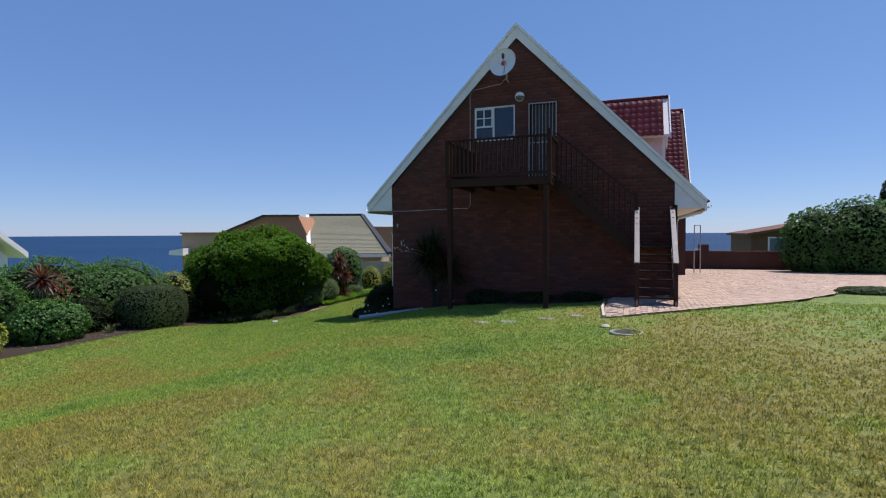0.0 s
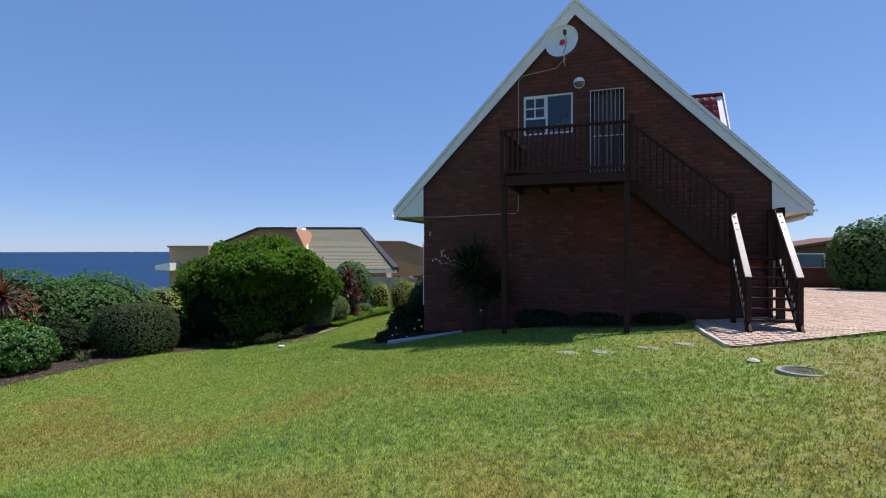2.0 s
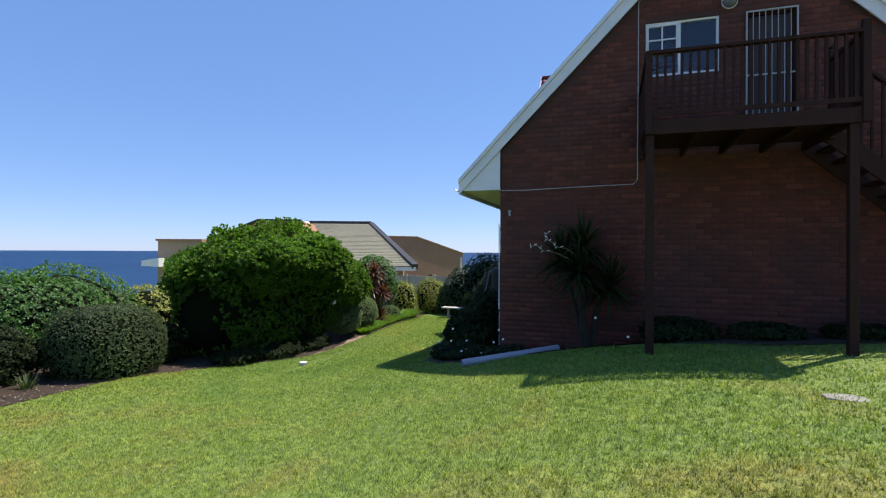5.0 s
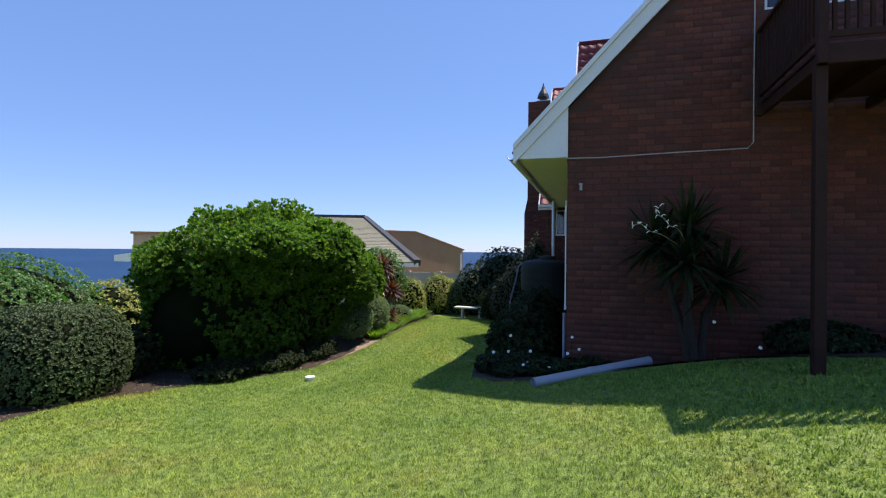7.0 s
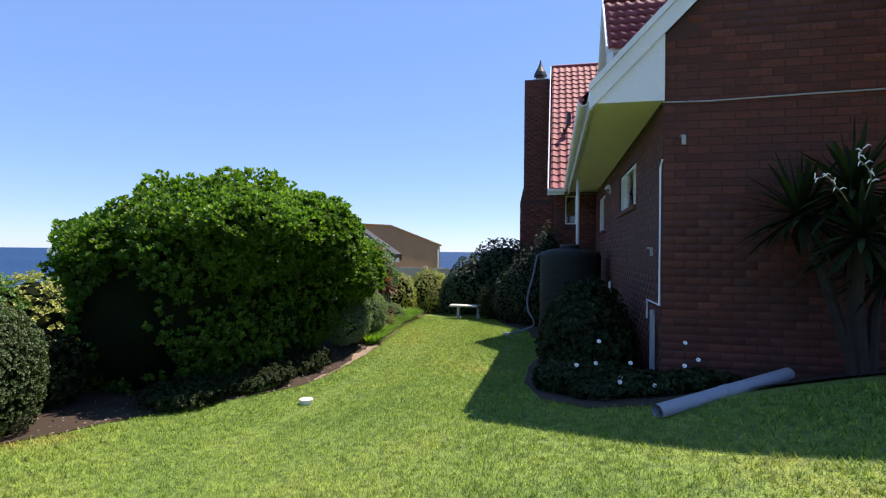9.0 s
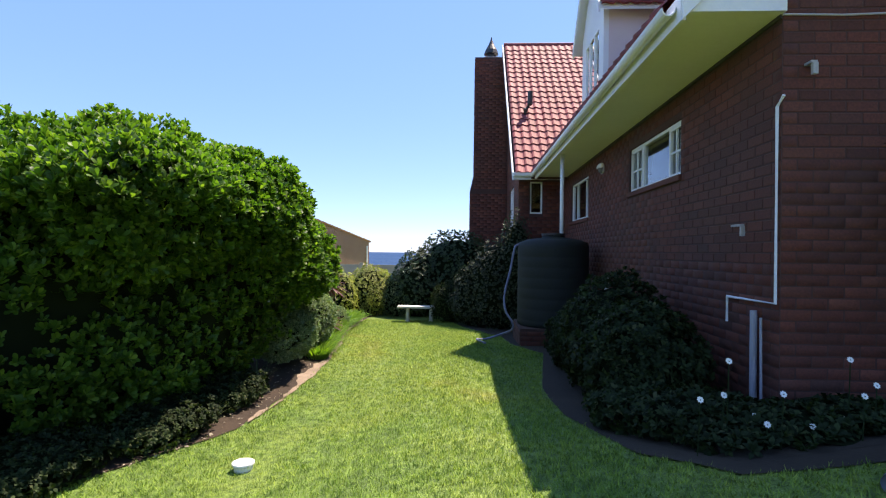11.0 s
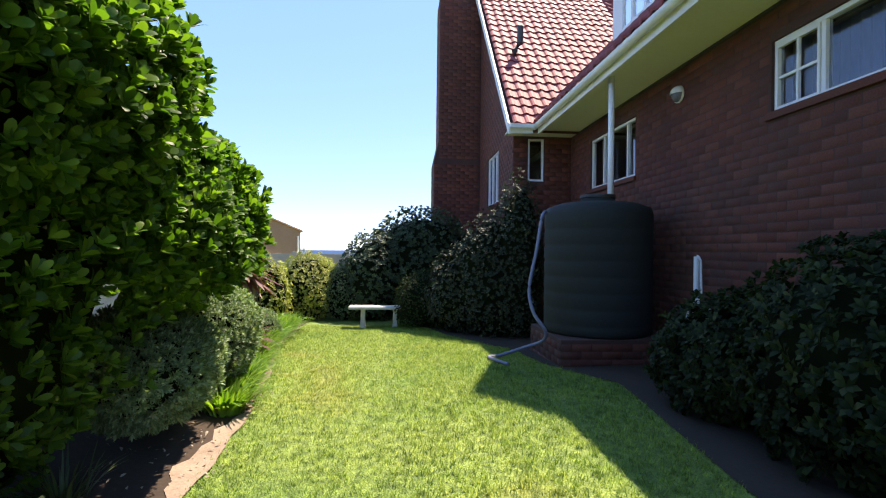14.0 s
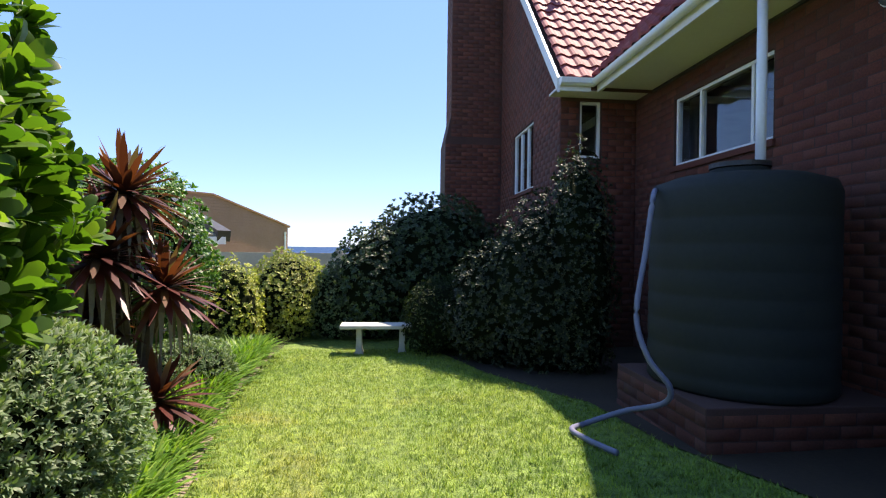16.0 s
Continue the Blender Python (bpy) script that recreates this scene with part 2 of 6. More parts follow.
def grass_material(name, blades):
    """Kikuyu lawn: lush, pale and yellowed patches at two sizes."""
    m, n, l, b = material(name, 0.75)
    geo = n.new("ShaderNodeNewGeometry")
    tex = []
    for scale, detail in ((0.16, 3), (1.1, 4), (14.0, 3), (90.0, 3)):
        t = n.new("ShaderNodeTexNoise")
        t.inputs["Scale"].default_value, t.inputs["Detail"].default_value = scale, detail
        l.new(geo.outputs["Position"], t.inputs["Vector"])
        tex.append(t.outputs[0])
    a = ramp(n, [(0.2, (0.055, 0.125, 0.02)), (0.33, (0.15, 0.255, 0.042)), (0.48, (0.21, 0.298, 0.055)), (0.6, (0.262, 0.255, 0.058)), (0.72, (0.262, 0.234, 0.068))])
    add = n.new("ShaderNodeMix")
    add.inputs[0].default_value = 0.45
    l.new(tex[0], add.inputs[2])
    l.new(tex[1], add.inputs[3])
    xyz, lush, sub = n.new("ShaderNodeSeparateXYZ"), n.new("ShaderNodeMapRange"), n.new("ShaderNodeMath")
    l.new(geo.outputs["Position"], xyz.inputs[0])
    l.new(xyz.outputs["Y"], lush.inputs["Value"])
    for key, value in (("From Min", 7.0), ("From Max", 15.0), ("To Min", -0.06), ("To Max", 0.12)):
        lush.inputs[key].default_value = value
    sub.operation = "SUBTRACT"
    dry, band, shade, dry_add, band_sub = n.new("ShaderNodeMapRange"), n.new("ShaderNodeVectorMath"), n.new("ShaderNodeMapRange"), n.new("ShaderNodeMath"), n.new("ShaderNodeMath")
    l.new(xyz.outputs["X"], dry.inputs["Value"])
    for key, value in (("From Min", -4.0), ("From Max", 4.0), ("To Min", 0.0), ("To Max", 0.075)):
        dry.inputs[key].default_value = value
    band.operation = "DOT_PRODUCT"
    l.new(geo.outputs["Position"], band.inputs[0])
    band.inputs[1].default_value = (-0.59, 0.807, 0.0)
    off = n.new("ShaderNodeMath")
    off.operation = "SUBTRACT"
    l.new(band.outputs["Value"], off.inputs[0])
    off.inputs[1].default_value = 7.33
    wide = n.new("ShaderNodeMath")
    wide.operation = "ABSOLUTE"
    l.new(off.outputs[0], wide.inputs[0])
    l.new(wide.outputs[0], shade.inputs["Value"])
    for key, value in (("From Min", 0.1), ("From Max", 1.2), ("To Min", 0.22), ("To Max", 0.0)):
        shade.inputs[key].default_value = value
    dry_add.operation, band_sub.operation = "ADD", "SUBTRACT"
    l.new(add.outputs[0], dry_add.inputs[0])
    l.new(dry.outputs[0], dry_add.inputs[1])
    l.new(dry_add.outputs[0], band_sub.inputs[0])
    ends, fade = n.new("ShaderNodeMapRange"), n.new("ShaderNodeMath")
    l.new(xyz.outputs["X"], ends.inputs["Value"])
    for key, value in (("From Min", -2.5), ("From Max", 0.5), ("To Min", 1.0), ("To Max", 0.0)):
        ends.inputs[key].default_value = value
    fade.operation = "MULTIPLY"
    l.new(shade.outputs[0], fade.inputs[0])
    l.new(ends.outputs[0], fade.inputs[1])
    l.new(fade.outputs[0], band_sub.inputs[1])
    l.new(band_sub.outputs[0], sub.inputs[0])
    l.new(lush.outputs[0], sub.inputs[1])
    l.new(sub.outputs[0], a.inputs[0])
    f = ramp(n, [(0.34, (0.42, 0.5, 0.4)), (0.66, (1.4, 1.32, 1.2))])
    l.new(tex[2], f.inputs[0])
    col = mixed(n, l, a.outputs[0], f.outputs[0], 0.75, "MULTIPLY")
    if blades:
        r = ramp(n, [(0, (0.7, 0.85, 0.65)), (0.6, (1.2, 1.2, 1.0)), (0.9, (1.6, 1.45, 1.2)), (1, (2.0, 1.65, 1.6))])
        l.new(geo.outputs["Random Per Island"], r.inputs[0])
        col = mixed(n, l, col, r.outputs[0], 1.0, "MULTIPLY")
    else:
        r = ramp(n, [(0.35, (0.45, 0.5, 0.42)), (0.65, (1.15, 1.15, 1.1))])
        l.new(tex[3], r.inputs[0])
        col = mixed(n, l, col, r.outputs[0], 0.85, "MULTIPLY")
        bumped(n, l, b, tex[3], 0.9, 0.03)
    l.new(col, b.inputs["Base Color"])
    if blades:
        tr = n.new("ShaderNodeBsdfTranslucent")
        l.new(col, tr.inputs["Color"])
        ms = n.new("ShaderNodeMixShader")
        ms.inputs[0].default_value = 0.35
        l.new(b.outputs[0], ms.inputs[1])
        l.new(tr.outputs[0], ms.inputs[2])
        l.new(ms.outputs[0], n["Material Output"].inputs["Surface"])
    return m


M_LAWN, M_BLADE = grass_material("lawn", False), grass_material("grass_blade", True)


def sea_material():
    m, n, l, b = material("sea_water", 0.7)
    b.inputs["Specular IOR Level"].default_value = 0.15
    t = noise_tex(n, l, 0.004, 5)
    r = ramp(n, [(0.3, (0.004, 0.032, 0.095)), (0.7, (0.011, 0.052, 0.13))])
    l.new(t.outputs[0], r.inputs[0])
    l.new(r.outputs[0], b.inputs["Base Color"])
    w = noise_tex(n, l, 0.4, 6)
    bumped(n, l, b, w.outputs[0], 1.0, 1.0)
    return m


M_SEA = sea_material()

# ---- mesh tools ----
rng = np.random.default_rng(7)


class Shape:
    """Gathers vertices and faces of one mesh."""

    def __init__(self):
        self.v, self.f = [], []

    def add(self, verts, faces):
        k = len(self.v)
        self.v += [tuple(p) for p in verts]
        self.f += [tuple(i + k for i in f) for f in faces]
        return self

    def box(self, x0, y0, z0, x1, y1, z1):
        v = [(x, y, z) for z in (z0, z1) for y in (y0, y1) for x in (x0, x1)]
        return self.add(v, [(0, 2, 3, 1), (4, 5, 7, 6), (0, 1, 5, 4), (2, 6, 7, 3), (0, 4, 6, 2), (1, 3, 7, 5)])

    def prism(self, loop, axis, a, b):
        """A flat loop of 2D points drawn out along an axis from a to b."""
        def put(p, s):
            return {"x": (s, p[0], p[1]), "y": (p[0], s, p[1]), "z": (p[0], p[1], s)}[axis]
        n = len(loop)
        v = [put(p, a) for p in loop] + [put(p, b) for p in loop]
        return self.add(v, [tuple(range(n))[::-1], tuple(range(n, 2 * n))] + [(i, (i + 1) % n, n + (i + 1) % n, n + i) for i in range(n)])

    def beam(self, a, b, w, h):
        """A squared bar from a to b; h is its upright side."""
        a, b = Vector(a), Vector(b)
        d = (b - a).normalized()
        s = d.cross(Vector((0, 0, 1)))
        s = s.normalized() if s.length > 0.01 else Vector((1, 0, 0))
        u = s.cross(d)
        v = [p + s * (i * w / 2) + u * (j * h / 2) for p in (a, b) for i, j in ((-1, -1), (1, -1), (1, 1), (-1, 1))]
        return self.add(v, [(3, 2, 1, 0), (4, 5, 6, 7), (0, 1, 5, 4), (1, 2, 6, 5), (2, 3, 7, 6), (3, 0, 4, 7)])

    def tube(self, path, radii, sides=10, caps=True):
        path = [Vector(p) for p in path]
        radii = radii if isinstance(radii, (list, tuple)) else [radii] * len(path)
        v, f = [], []
        for i, p in enumerate(path):
            d = (path[min(i + 1, len(path) - 1)] - path[max(i - 1, 0)]).normalized()
            s = d.cross(Vector((0.02, 0.03, 1)) if abs(d.z) < 0.95 else Vector((1, 0, 0))).normalized()
            u = s.cross(d)
            v += [p + radii[i] * (s * math.cos(2 * math.pi * k / sides) + u * math.sin(2 * math.pi * k / sides)) for k in range(sides)]
        for i in range(len(path) - 1):
            for k in range(sides):
                a, b = i * sides + k, i * sides + (k + 1) % sides
                f.append((a, b, b + sides, a + sides))
        if caps:
            f += [tuple(range(sides))[::-1], tuple(range(len(v) - sides, len(v)))]
        return self.add(v, f)

    def spun(self, profile, centre, sides=32):
        """A profile of (radius, height) turned round an upright axis."""
        cx, cy, cz = centre
        v = [(cx + r * math.cos(2 * math.pi * k / sides), cy + r * math.sin(2 * math.pi * k / sides), cz + z) for r, z in profile for k in range(sides)]
        f = [(i * sides + k, i * sides + (k + 1) % sides, (i + 1) * sides + (k + 1) % sides, (i + 1) * sides + k) for i in range(len(profile) - 1) for k in range(sides)]
        return self.add(v, f + [tuple(range(sides))[::-1], tuple(range(len(v) - sides, len(v)))])

    def weld(self):
        """Joins corners that meet."""
        at, new_v, to = {}, [], []
        for p in self.v:
            k = tuple(round(c, 3) for c in p)
            if k not in at:
                at[k] = len(new_v)
                new_v.append(p)
            to.append(at[k])
        self.v, self.f = new_v, [tuple(to[i] for i in f) for f in self.f]

    def mesh(self, name, mat, smooth=False):
        if name == "wall":
            self.weld()
        me = bpy.data.meshes.new(name)
        me.from_pydata(self.v, [], self.f)
        me.materials.append(mat)
        if smooth:
            me.shade_smooth()
        return me


def part(name, shape, mat, parent=None, label="", smooth=False, bevel=0.0):
    """One mesh object, under a thing or a part."""
    ob = new(name, shape.mesh(name, mat, smooth))
    if parent is not None:
        ob.parent = parent
    if label:
        ob["label"] = label
    if bevel:
        k = ob.modifiers.new("bevel", "BEVEL")
        k.width, k.segments, k.limit_method = bevel, 2, "ANGLE"
    return ob


def thing(name, label, category, at=(0, 0, 0), group="", kind=""):
    ob = tagged(new(name), label, category, group, kind)
    ob.location = at
    ob.empty_display_size = 0.2
    return ob


def joined(name, verts, faces, mat, parent=None, smooth=False):
    """A mesh from arrays: verts (n, 3), faces (m, 3 or 4)."""
    me = bpy.data.meshes.new(name)
    k = faces.shape[1]
    me.vertices.add(len(verts))
    me.vertices.foreach_set("co", np.asarray(verts, np.float32).ravel())
    me.loops.add(faces.size)
    me.loops.foreach_set("vertex_index", faces.astype(np.int32).ravel())
    me.polygons.add(len(faces))
    me.polygons.foreach_set("loop_start", np.arange(0, faces.size, k, dtype=np.int32))
    me.update(calc_edges=True)
    me.materials.append(mat)
    if smooth:
        me.shade_smooth()
    ob = new(name, me)
    if parent is not None:
        ob.parent = parent
    return ob


def strewn(tv, tf, places, axes):
    """Copies of a template: places (n, 3), axes (n, 3, 3) with the template's x, y, z as rows, scaled."""
    tv, tf = np.array(tv, float), np.array(tf)
    v = np.einsum("kc,ncd->nkd", tv, axes) + places[:, None, :]
    f = tf[None] + (np.arange(len(places)) * len(tv))[:, None, None]
    return v.reshape(-1, 3), f.reshape(-1, tf.shape[1])


def unit(a):
    return a / np.maximum(np.linalg.norm(a, axis=-1, keepdims=True), 1e-9)


# ---- ground ----
FALL = 0.0195  # the garden drops to the north by this much a metre
GX = [-60, -30, -22, -17, -13, -11.3, -10, -8.7, -7.4, -6, -4.7, -2.4, -0.9, -0.1, 0.9, 3, 12, 40]
GZ = [-2.9, -2.4, -2.0, -1.5, -1.36, -1.44, -1.36, -1.14, -1.09, -0.75, -0.54, -0.42, -0.33, -0.285, -0.15, -0.12, -0.08, 0.0]


COURT_Y = [10.6, 10.75, 11.25, 11.6, 12.15, 13.6, 14.3, 14.5, 14.6, 16.8, 18.0, 18.6, 31.0]
COURT_L = [-0.5, -0.52, -0.56, -0.58, -0.62, -0.62, -0.62, 0.9, 0.97, 0.97, 0.97, 0.97, 0.97]
COURT_R = [-0.5, -0.3, 0.75, 1.3, 2.0, 3.4, 3.9, 4.0, 4.1, 5.5, 8.0, 15.0, 15.0]


def court_z(x):
    """The paving's level."""
    return -0.262 + 0.05 * np.clip(np.asarray(x, float) + 0.66, 0, 1.5) + 0.004 * np.clip(np.asarray(x, float) - 1, 0, 30)


def height(x, y):
    """The lie of the land at arrays x, y."""
    x, y = np.asarray(x, float), np.asarray(y, float)
    z = sum(np.interp(x + d, GX, GZ) for d in (-0.9, -0.6, -0.3, 0.0, 0.3, 0.6, 0.9)) / 7
    side = np.clip((y - 13.6) / 2.5, 0, 1) * np.clip((-3 - x) / 3, 0, 1) * np.clip((x + 10.3) / 1.2, 0, 1)
    z = z + (-1.38 - z) * side
    z = z - 0.12 * np.clip((y - 18.5) / 4.5, 0, 1) * np.clip((-6.5 - x) / 2, 0, 1)
    z = z + 0.26 * np.clip(1 - y / 5.0, 0, 1) * np.clip((x + 7) / 5, 0, 1)
    z = z - 0.12 * np.clip((y - 11.5) / 2, 0, 1) * np.clip((18.5 - y) / 2.5, 0, 1) * np.clip((-10.0 - x) / 1.2, 0, 1)
    court = np.clip((x - np.interp(y, COURT_Y, COURT_L)) / 0.35, 0, 1) * np.clip((np.interp(y, COURT_Y, COURT_R) - x) / 0.35, 0, 1) * (y > 10.65) * (y < 31)
    z = z + (court_z(x) - 0.05 - z) * court
    z = z - FALL * np.clip(y, -10, 60)
    out = np.maximum(np.maximum(-19 - x, (y - 34) * 1.0), 0)
    z = z - 0.035 * out - np.clip(out - 34, 0, 400) * 0.16
    return np.maximum(z, -30)


def gz(x, y):
    return float(height(x, y))


def spread(lo, hi, step, far):
    mid = np.arange(lo, hi + 0.01, step)
    grow = np.geomspace(step * 2, far, 26)
    return np.concatenate([lo - grow[::-1], mid, hi + grow])


gx, gy = spread(-22, 16, 0.5, 4800), spread(-8, 36, 0.5, 4800)
X, Y = np.meshgrid(gx, gy)
nv = X.size
idx = np.arange(nv).reshape(X.shape)
quads = np.stack([idx[:-1, :-1], idx[:-1, 1:], idx[1:, 1:], idx[1:, :-1]], -1).reshape(-1, 4)
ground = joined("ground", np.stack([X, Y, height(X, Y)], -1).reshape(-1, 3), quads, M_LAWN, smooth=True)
tagged(ground, "sloping mown lawn with green and yellowed patches", "lawn", kind="structure")
sea = tagged(part("water", Shape().box(-4900, 60, -12.4, 4900, 4900, -12).box(-4900, -4900, -12.4, -70, 60, -12), M_SEA), "calm deep blue sea reaching the horizon", "sea", kind="structure")

# the line along which the lawn ends at the planted beds
BED_WEST = [(-12.9, 7.0), (-13.15, 9.3), (-13.2, 11.6), (-12.6, 13.5), (-11.75, 15.2), (-11.7, 17.0), (-11.68, 18.2), (-12.0, 20.2), (-12.35, 22.3), (-12.4, 24.4)]
BED_EAST = [(-7.95, 13.4), (-8.4, 13.9), (-8.65, 15.2), (-8.66, 16.6), (-8.5, 17.7), (-8.3, 19.0), (-8.75, 20.2), (-8.85, 21.4), (-9.6, 22.6), (-10.2, 24.6)]
WEST_Y, WEST_X = [p[1] for p in BED_WEST], [p[0] for p in BED_WEST]
EAST_Y, EAST_X = [p[1] for p in BED_EAST], [p[0] for p in BED_EAST]


def sheet(name, ys, x0s, x1s, lift, mat, label, category, cols=8, ragged=False):
    """A strip of ground laid over the lawn, between two edges that run with y."""
    yy = np.arange(ys[0], ys[1], 0.1)
    a, b = np.interp(yy, *x0s), np.interp(yy, *x1s)
    s = np.linspace(0, 1, cols)
    xx = a[:, None] + (b - a)[:, None] * s
    if ragged:
        xx = xx + (0.05 * np.sin(yy * 3.1 + 1) + 0.03 * np.sin(yy * 8.3) + 0.02 * np.sin(yy * 21.0))[:, None] * (1 - s[None]) + 0.006 * rng.normal(size=xx.shape) * (s[None] < 0.99)
    xx = xx + (0.02 * np.sin(yy * 2.3) + 0.012 * np.sin(yy * 7.7) + 0.006 * np.sin(yy * 19.0))[:, None] * (s[None] > 0.99)
    y2 = np.repeat(yy[:, None], cols, 1)
    i = np.arange(xx.size).reshape(xx.shape)
    q = np.stack([i[:-1, :-1], i[:-1, 1:], i[1:, 1:], i[1:, :-1]], -1).reshape(-1, 4)
    v = np.stack([xx, y2, height(xx, y2) + lift], -1).reshape(-1, 3)
    return tagged(joined(name, v, q, mat, smooth=True), label, category, kind="structure")


WX = np.array(WEST_X)
sheet("bed_soil", (4.0, 27.5), ([4, 28], [-19, -19]), (WEST_Y, list(WX - 0.03)), 0.012, M_SOIL, "dark leaf-littered soil of a planted bed", "soil", 14)
EDGE_Y = np.arange(15.4, 24.5, 0.3)
EDGE_X = np.interp(EDGE_Y, WEST_Y, WEST_X)
sheet("bed_edge", (15.4, 24.4), (EDGE_Y, EDGE_X - 0.01 - 0.115 * np.clip((EDGE_Y - 15.4) / 2.2, 0, 1)), (EDGE_Y, EDGE_X), 0.018, M_PATH, "bare sandy strip between bed and lawn", "soil edge", 7, True)
sheet("wall_bed", (13.4, 27.5), (EAST_Y, EAST_X), ([13, 28], [-6.9, -6.9]), 0.012, M_SOIL, "dark soil bed along a brick wall", "soil", 8)
gb = [(-7.6, 13.6), (-5, 13.75), (-2.7, 13.3), (-0.7, 13.75)]
xs = np.arange(-7.9, -0.7, 0.25)
edge = np.interp(xs, [p[0] for p in gb], [p[1] for p in gb])
s = np.linspace(0, 1, 4)
yy = edge[:, None] + (14.5 - edge)[:, None] * s
xx = np.repeat(xs[:, None], 4, 1)
i = np.arange(xx.size).reshape(xx.shape)
q = np.stack([i[:-1, :-1], i[1:, :-1], i[1:, 1:], i[:-1, 1:]], -1).reshape(-1, 4)
tagged(joined("gable_bed", np.stack([xx, yy, height(xx, yy) + 0.014], -1).reshape(-1, 3), q, M_SOIL, smooth=True), "dark soil bed below a gable wall", "soil", kind="structure")


pave = sheet("pavement", (10.7, 30.3), (COURT_Y, COURT_L), (COURT_Y, COURT_R), 0.03, M_JOINT_SAND, "pinkish clay-paved courtyard in bright sun", "paving", 24)

# ---- the brick house ----
XL, XR, XC, YG, YB = -7.06, 0.97, -3.14, 14.58, 32.0
TOP, TIP_L, TIP_R, TIP_Z = 6.95, -7.89, 1.71, 1.98
COURSE, STEP = 0.0935, 0.25
house = thing("house", "dark red face-brick gabled house with red tiled roofs and white trim", "house", (XC, YG, -0.5))


def hpart(name, shape, mat, parent=None, label="", smooth=False, bevel=0.0):
    ob = part(name, shape, mat, parent, label, smooth, bevel)
    if parent is None:
        ob.parent = house
        ob.matrix_parent_inverse = Matrix.Translation((-XC, -YG, 0.5))
    return ob


def roofline(x):
    """Underside of the main roof at x."""
    if x < XC:
        return TIP_Z + (TOP - TIP_Z) * (x - TIP_L) / (XC - TIP_L) - 0.2
    return TIP_Z + (TOP - TIP_Z) * (TIP_R - x) / (TIP_R - XC) - 0.2


GABLE_HOLES = [(-4.4, -3.2, 3.85, 4.83), (-2.78, -2.04, 2.54, 4.79)]
WEST_HOLES = [(16.57, 18.54, 0.89, 1.56), (21.33, 23.12, 0.7, 1.59)]


def columns(a, b, holes, marks=()):
    cuts = sorted({a, b, *marks, *[h[0] for h in holes], *[h[1] for h in holes]})
    return list(zip(cuts, cuts[1:]))


g = Shape()
for a, b in columns(XL, XR, GABLE_HOLES, (XC,)):
    z = -2.1
    for h in [h for h in GABLE_HOLES if h[0] <= (a + b) / 2 <= h[1]]:
        g.prism([(a, z), (b, z), (b, h[2]), (a, h[2])], "y", YG, YG + 0.22)
        z = h[3]
    g.prism([(a, z), (b, z), (b, roofline(b)), (a, roofline(a))], "y", YG, YG + 0.22)
wall_gable = hpart("wall", g, M_MORTAR, label="gable wall of dark red face brick")
w = Shape()
for a, b in columns(YG + 0.22, 24.2, WEST_HOLES):
    z = -2.3
    for h in [h for h in WEST_HOLES if h[0] <= (a + b) / 2 <= h[1]]:
        w.box(XL, a, z, XL + 0.22, b, h[2])
        z = h[3]
    w.box(XL, a, z, XL + 0.22, b, 2.02)
wall_west = hpart("wall", w, M_MORTAR, label="long wall of dark red face brick under a deep eave")
wall_east = hpart("wall", Shape().box(XR - 0.22, YG + 0.22, -1.4, XR, YB, 2.02), M_MORTAR)

# the cross wing, its ridge across the main one
WX0, WX1, WY0, WY1, WRY, WTOP = -8.25, 2.05, 24.2, 33.0, 28.73, 7.29
VX0, VX1, VY, VZ = -8.45, 2.28, 23.69, 1.96


def wing_under(y):
    return VZ + (WTOP - VZ) * (y - VY) / (WRY - VY) - 0.22 if y < WRY else VZ + (WTOP - VZ) * (2 * WRY - VY - y) / (WRY - VY) - 0.22


WING_HOLES = [(25.7, 27.2, 0.69, 1.91)]
g = Shape()
for a, b in columns(WY0, WY1, WING_HOLES, (WRY,)):
    z = -2.3
    for h in [h for h in WING_HOLES if h[0] <= (a + b) / 2 <= h[1]]:
        g.prism([(a, z), (b, z), (b, h[2]), (a, h[2])], "x", WX0, WX0 + 0.22)
        z = h[3]
    g.prism([(a, z), (b, z), (b, wing_under(b)), (a, wing_under(a))], "x", WX0, WX0 + 0.22)
wall_wing = hpart("wall", g, M_MORTAR, label="wing gable of dark red face brick")
g = Shape()
for a, b in ((WX0 + 0.22, -7.95), (-7.62, XL + 0.22)):
    g.box(a, WY0, -2.3, b, WY0 + 0.22, 1.885)
g.box(-7.95, WY0, -2.3, -7.62, WY0 + 0.22, 0.98).box(-7.95, WY0, 1.84, -7.62, WY0 + 0.22, 1.885)
wall_wing_side = hpart("wall", g, M_MORTAR)
g = Shape().prism([(WY0, -1.6), (WY1, -1.6), (WY1, wing_under(WY1)), (WRY, wing_under(WRY)), (WY0, wing_under(WY0))], "x", WX1 - 0.22, WX1)
g.box(XR, WY0, -1.6, WX1 - 0.22, WY0 + 0.22, 1.85)
wall_wing_east = hpart("wall", g, M_MORTAR)
hpart("wall", Shape().box(WX0 + 0.22, WY1 - 0.22, -2.3, WX1 - 0.22, WY1, 1.85), M_MORTAR)
hpart("floor_slab", Shape().box(XL + 0.22, YG + 0.22, -0.5, XR - 0.22, YB, -0.4).box(XL + 0.22, YG + 0.22, 2.02, XR - 0.22, YB, 2.2), M_CONCRETE)


def slab(name, loop, axis, a, b, mat=M_MORTAR):
    return hpart(name, Shape().prism(loop, axis, a, b), mat)


def under_tiles(p, q, t=0.12):
    """A sloped board from p (eave) to q (ridge), in the plane across the ridge."""
    return [p, q, (q[0], q[1] - t), (p[0], p[1] - t)]


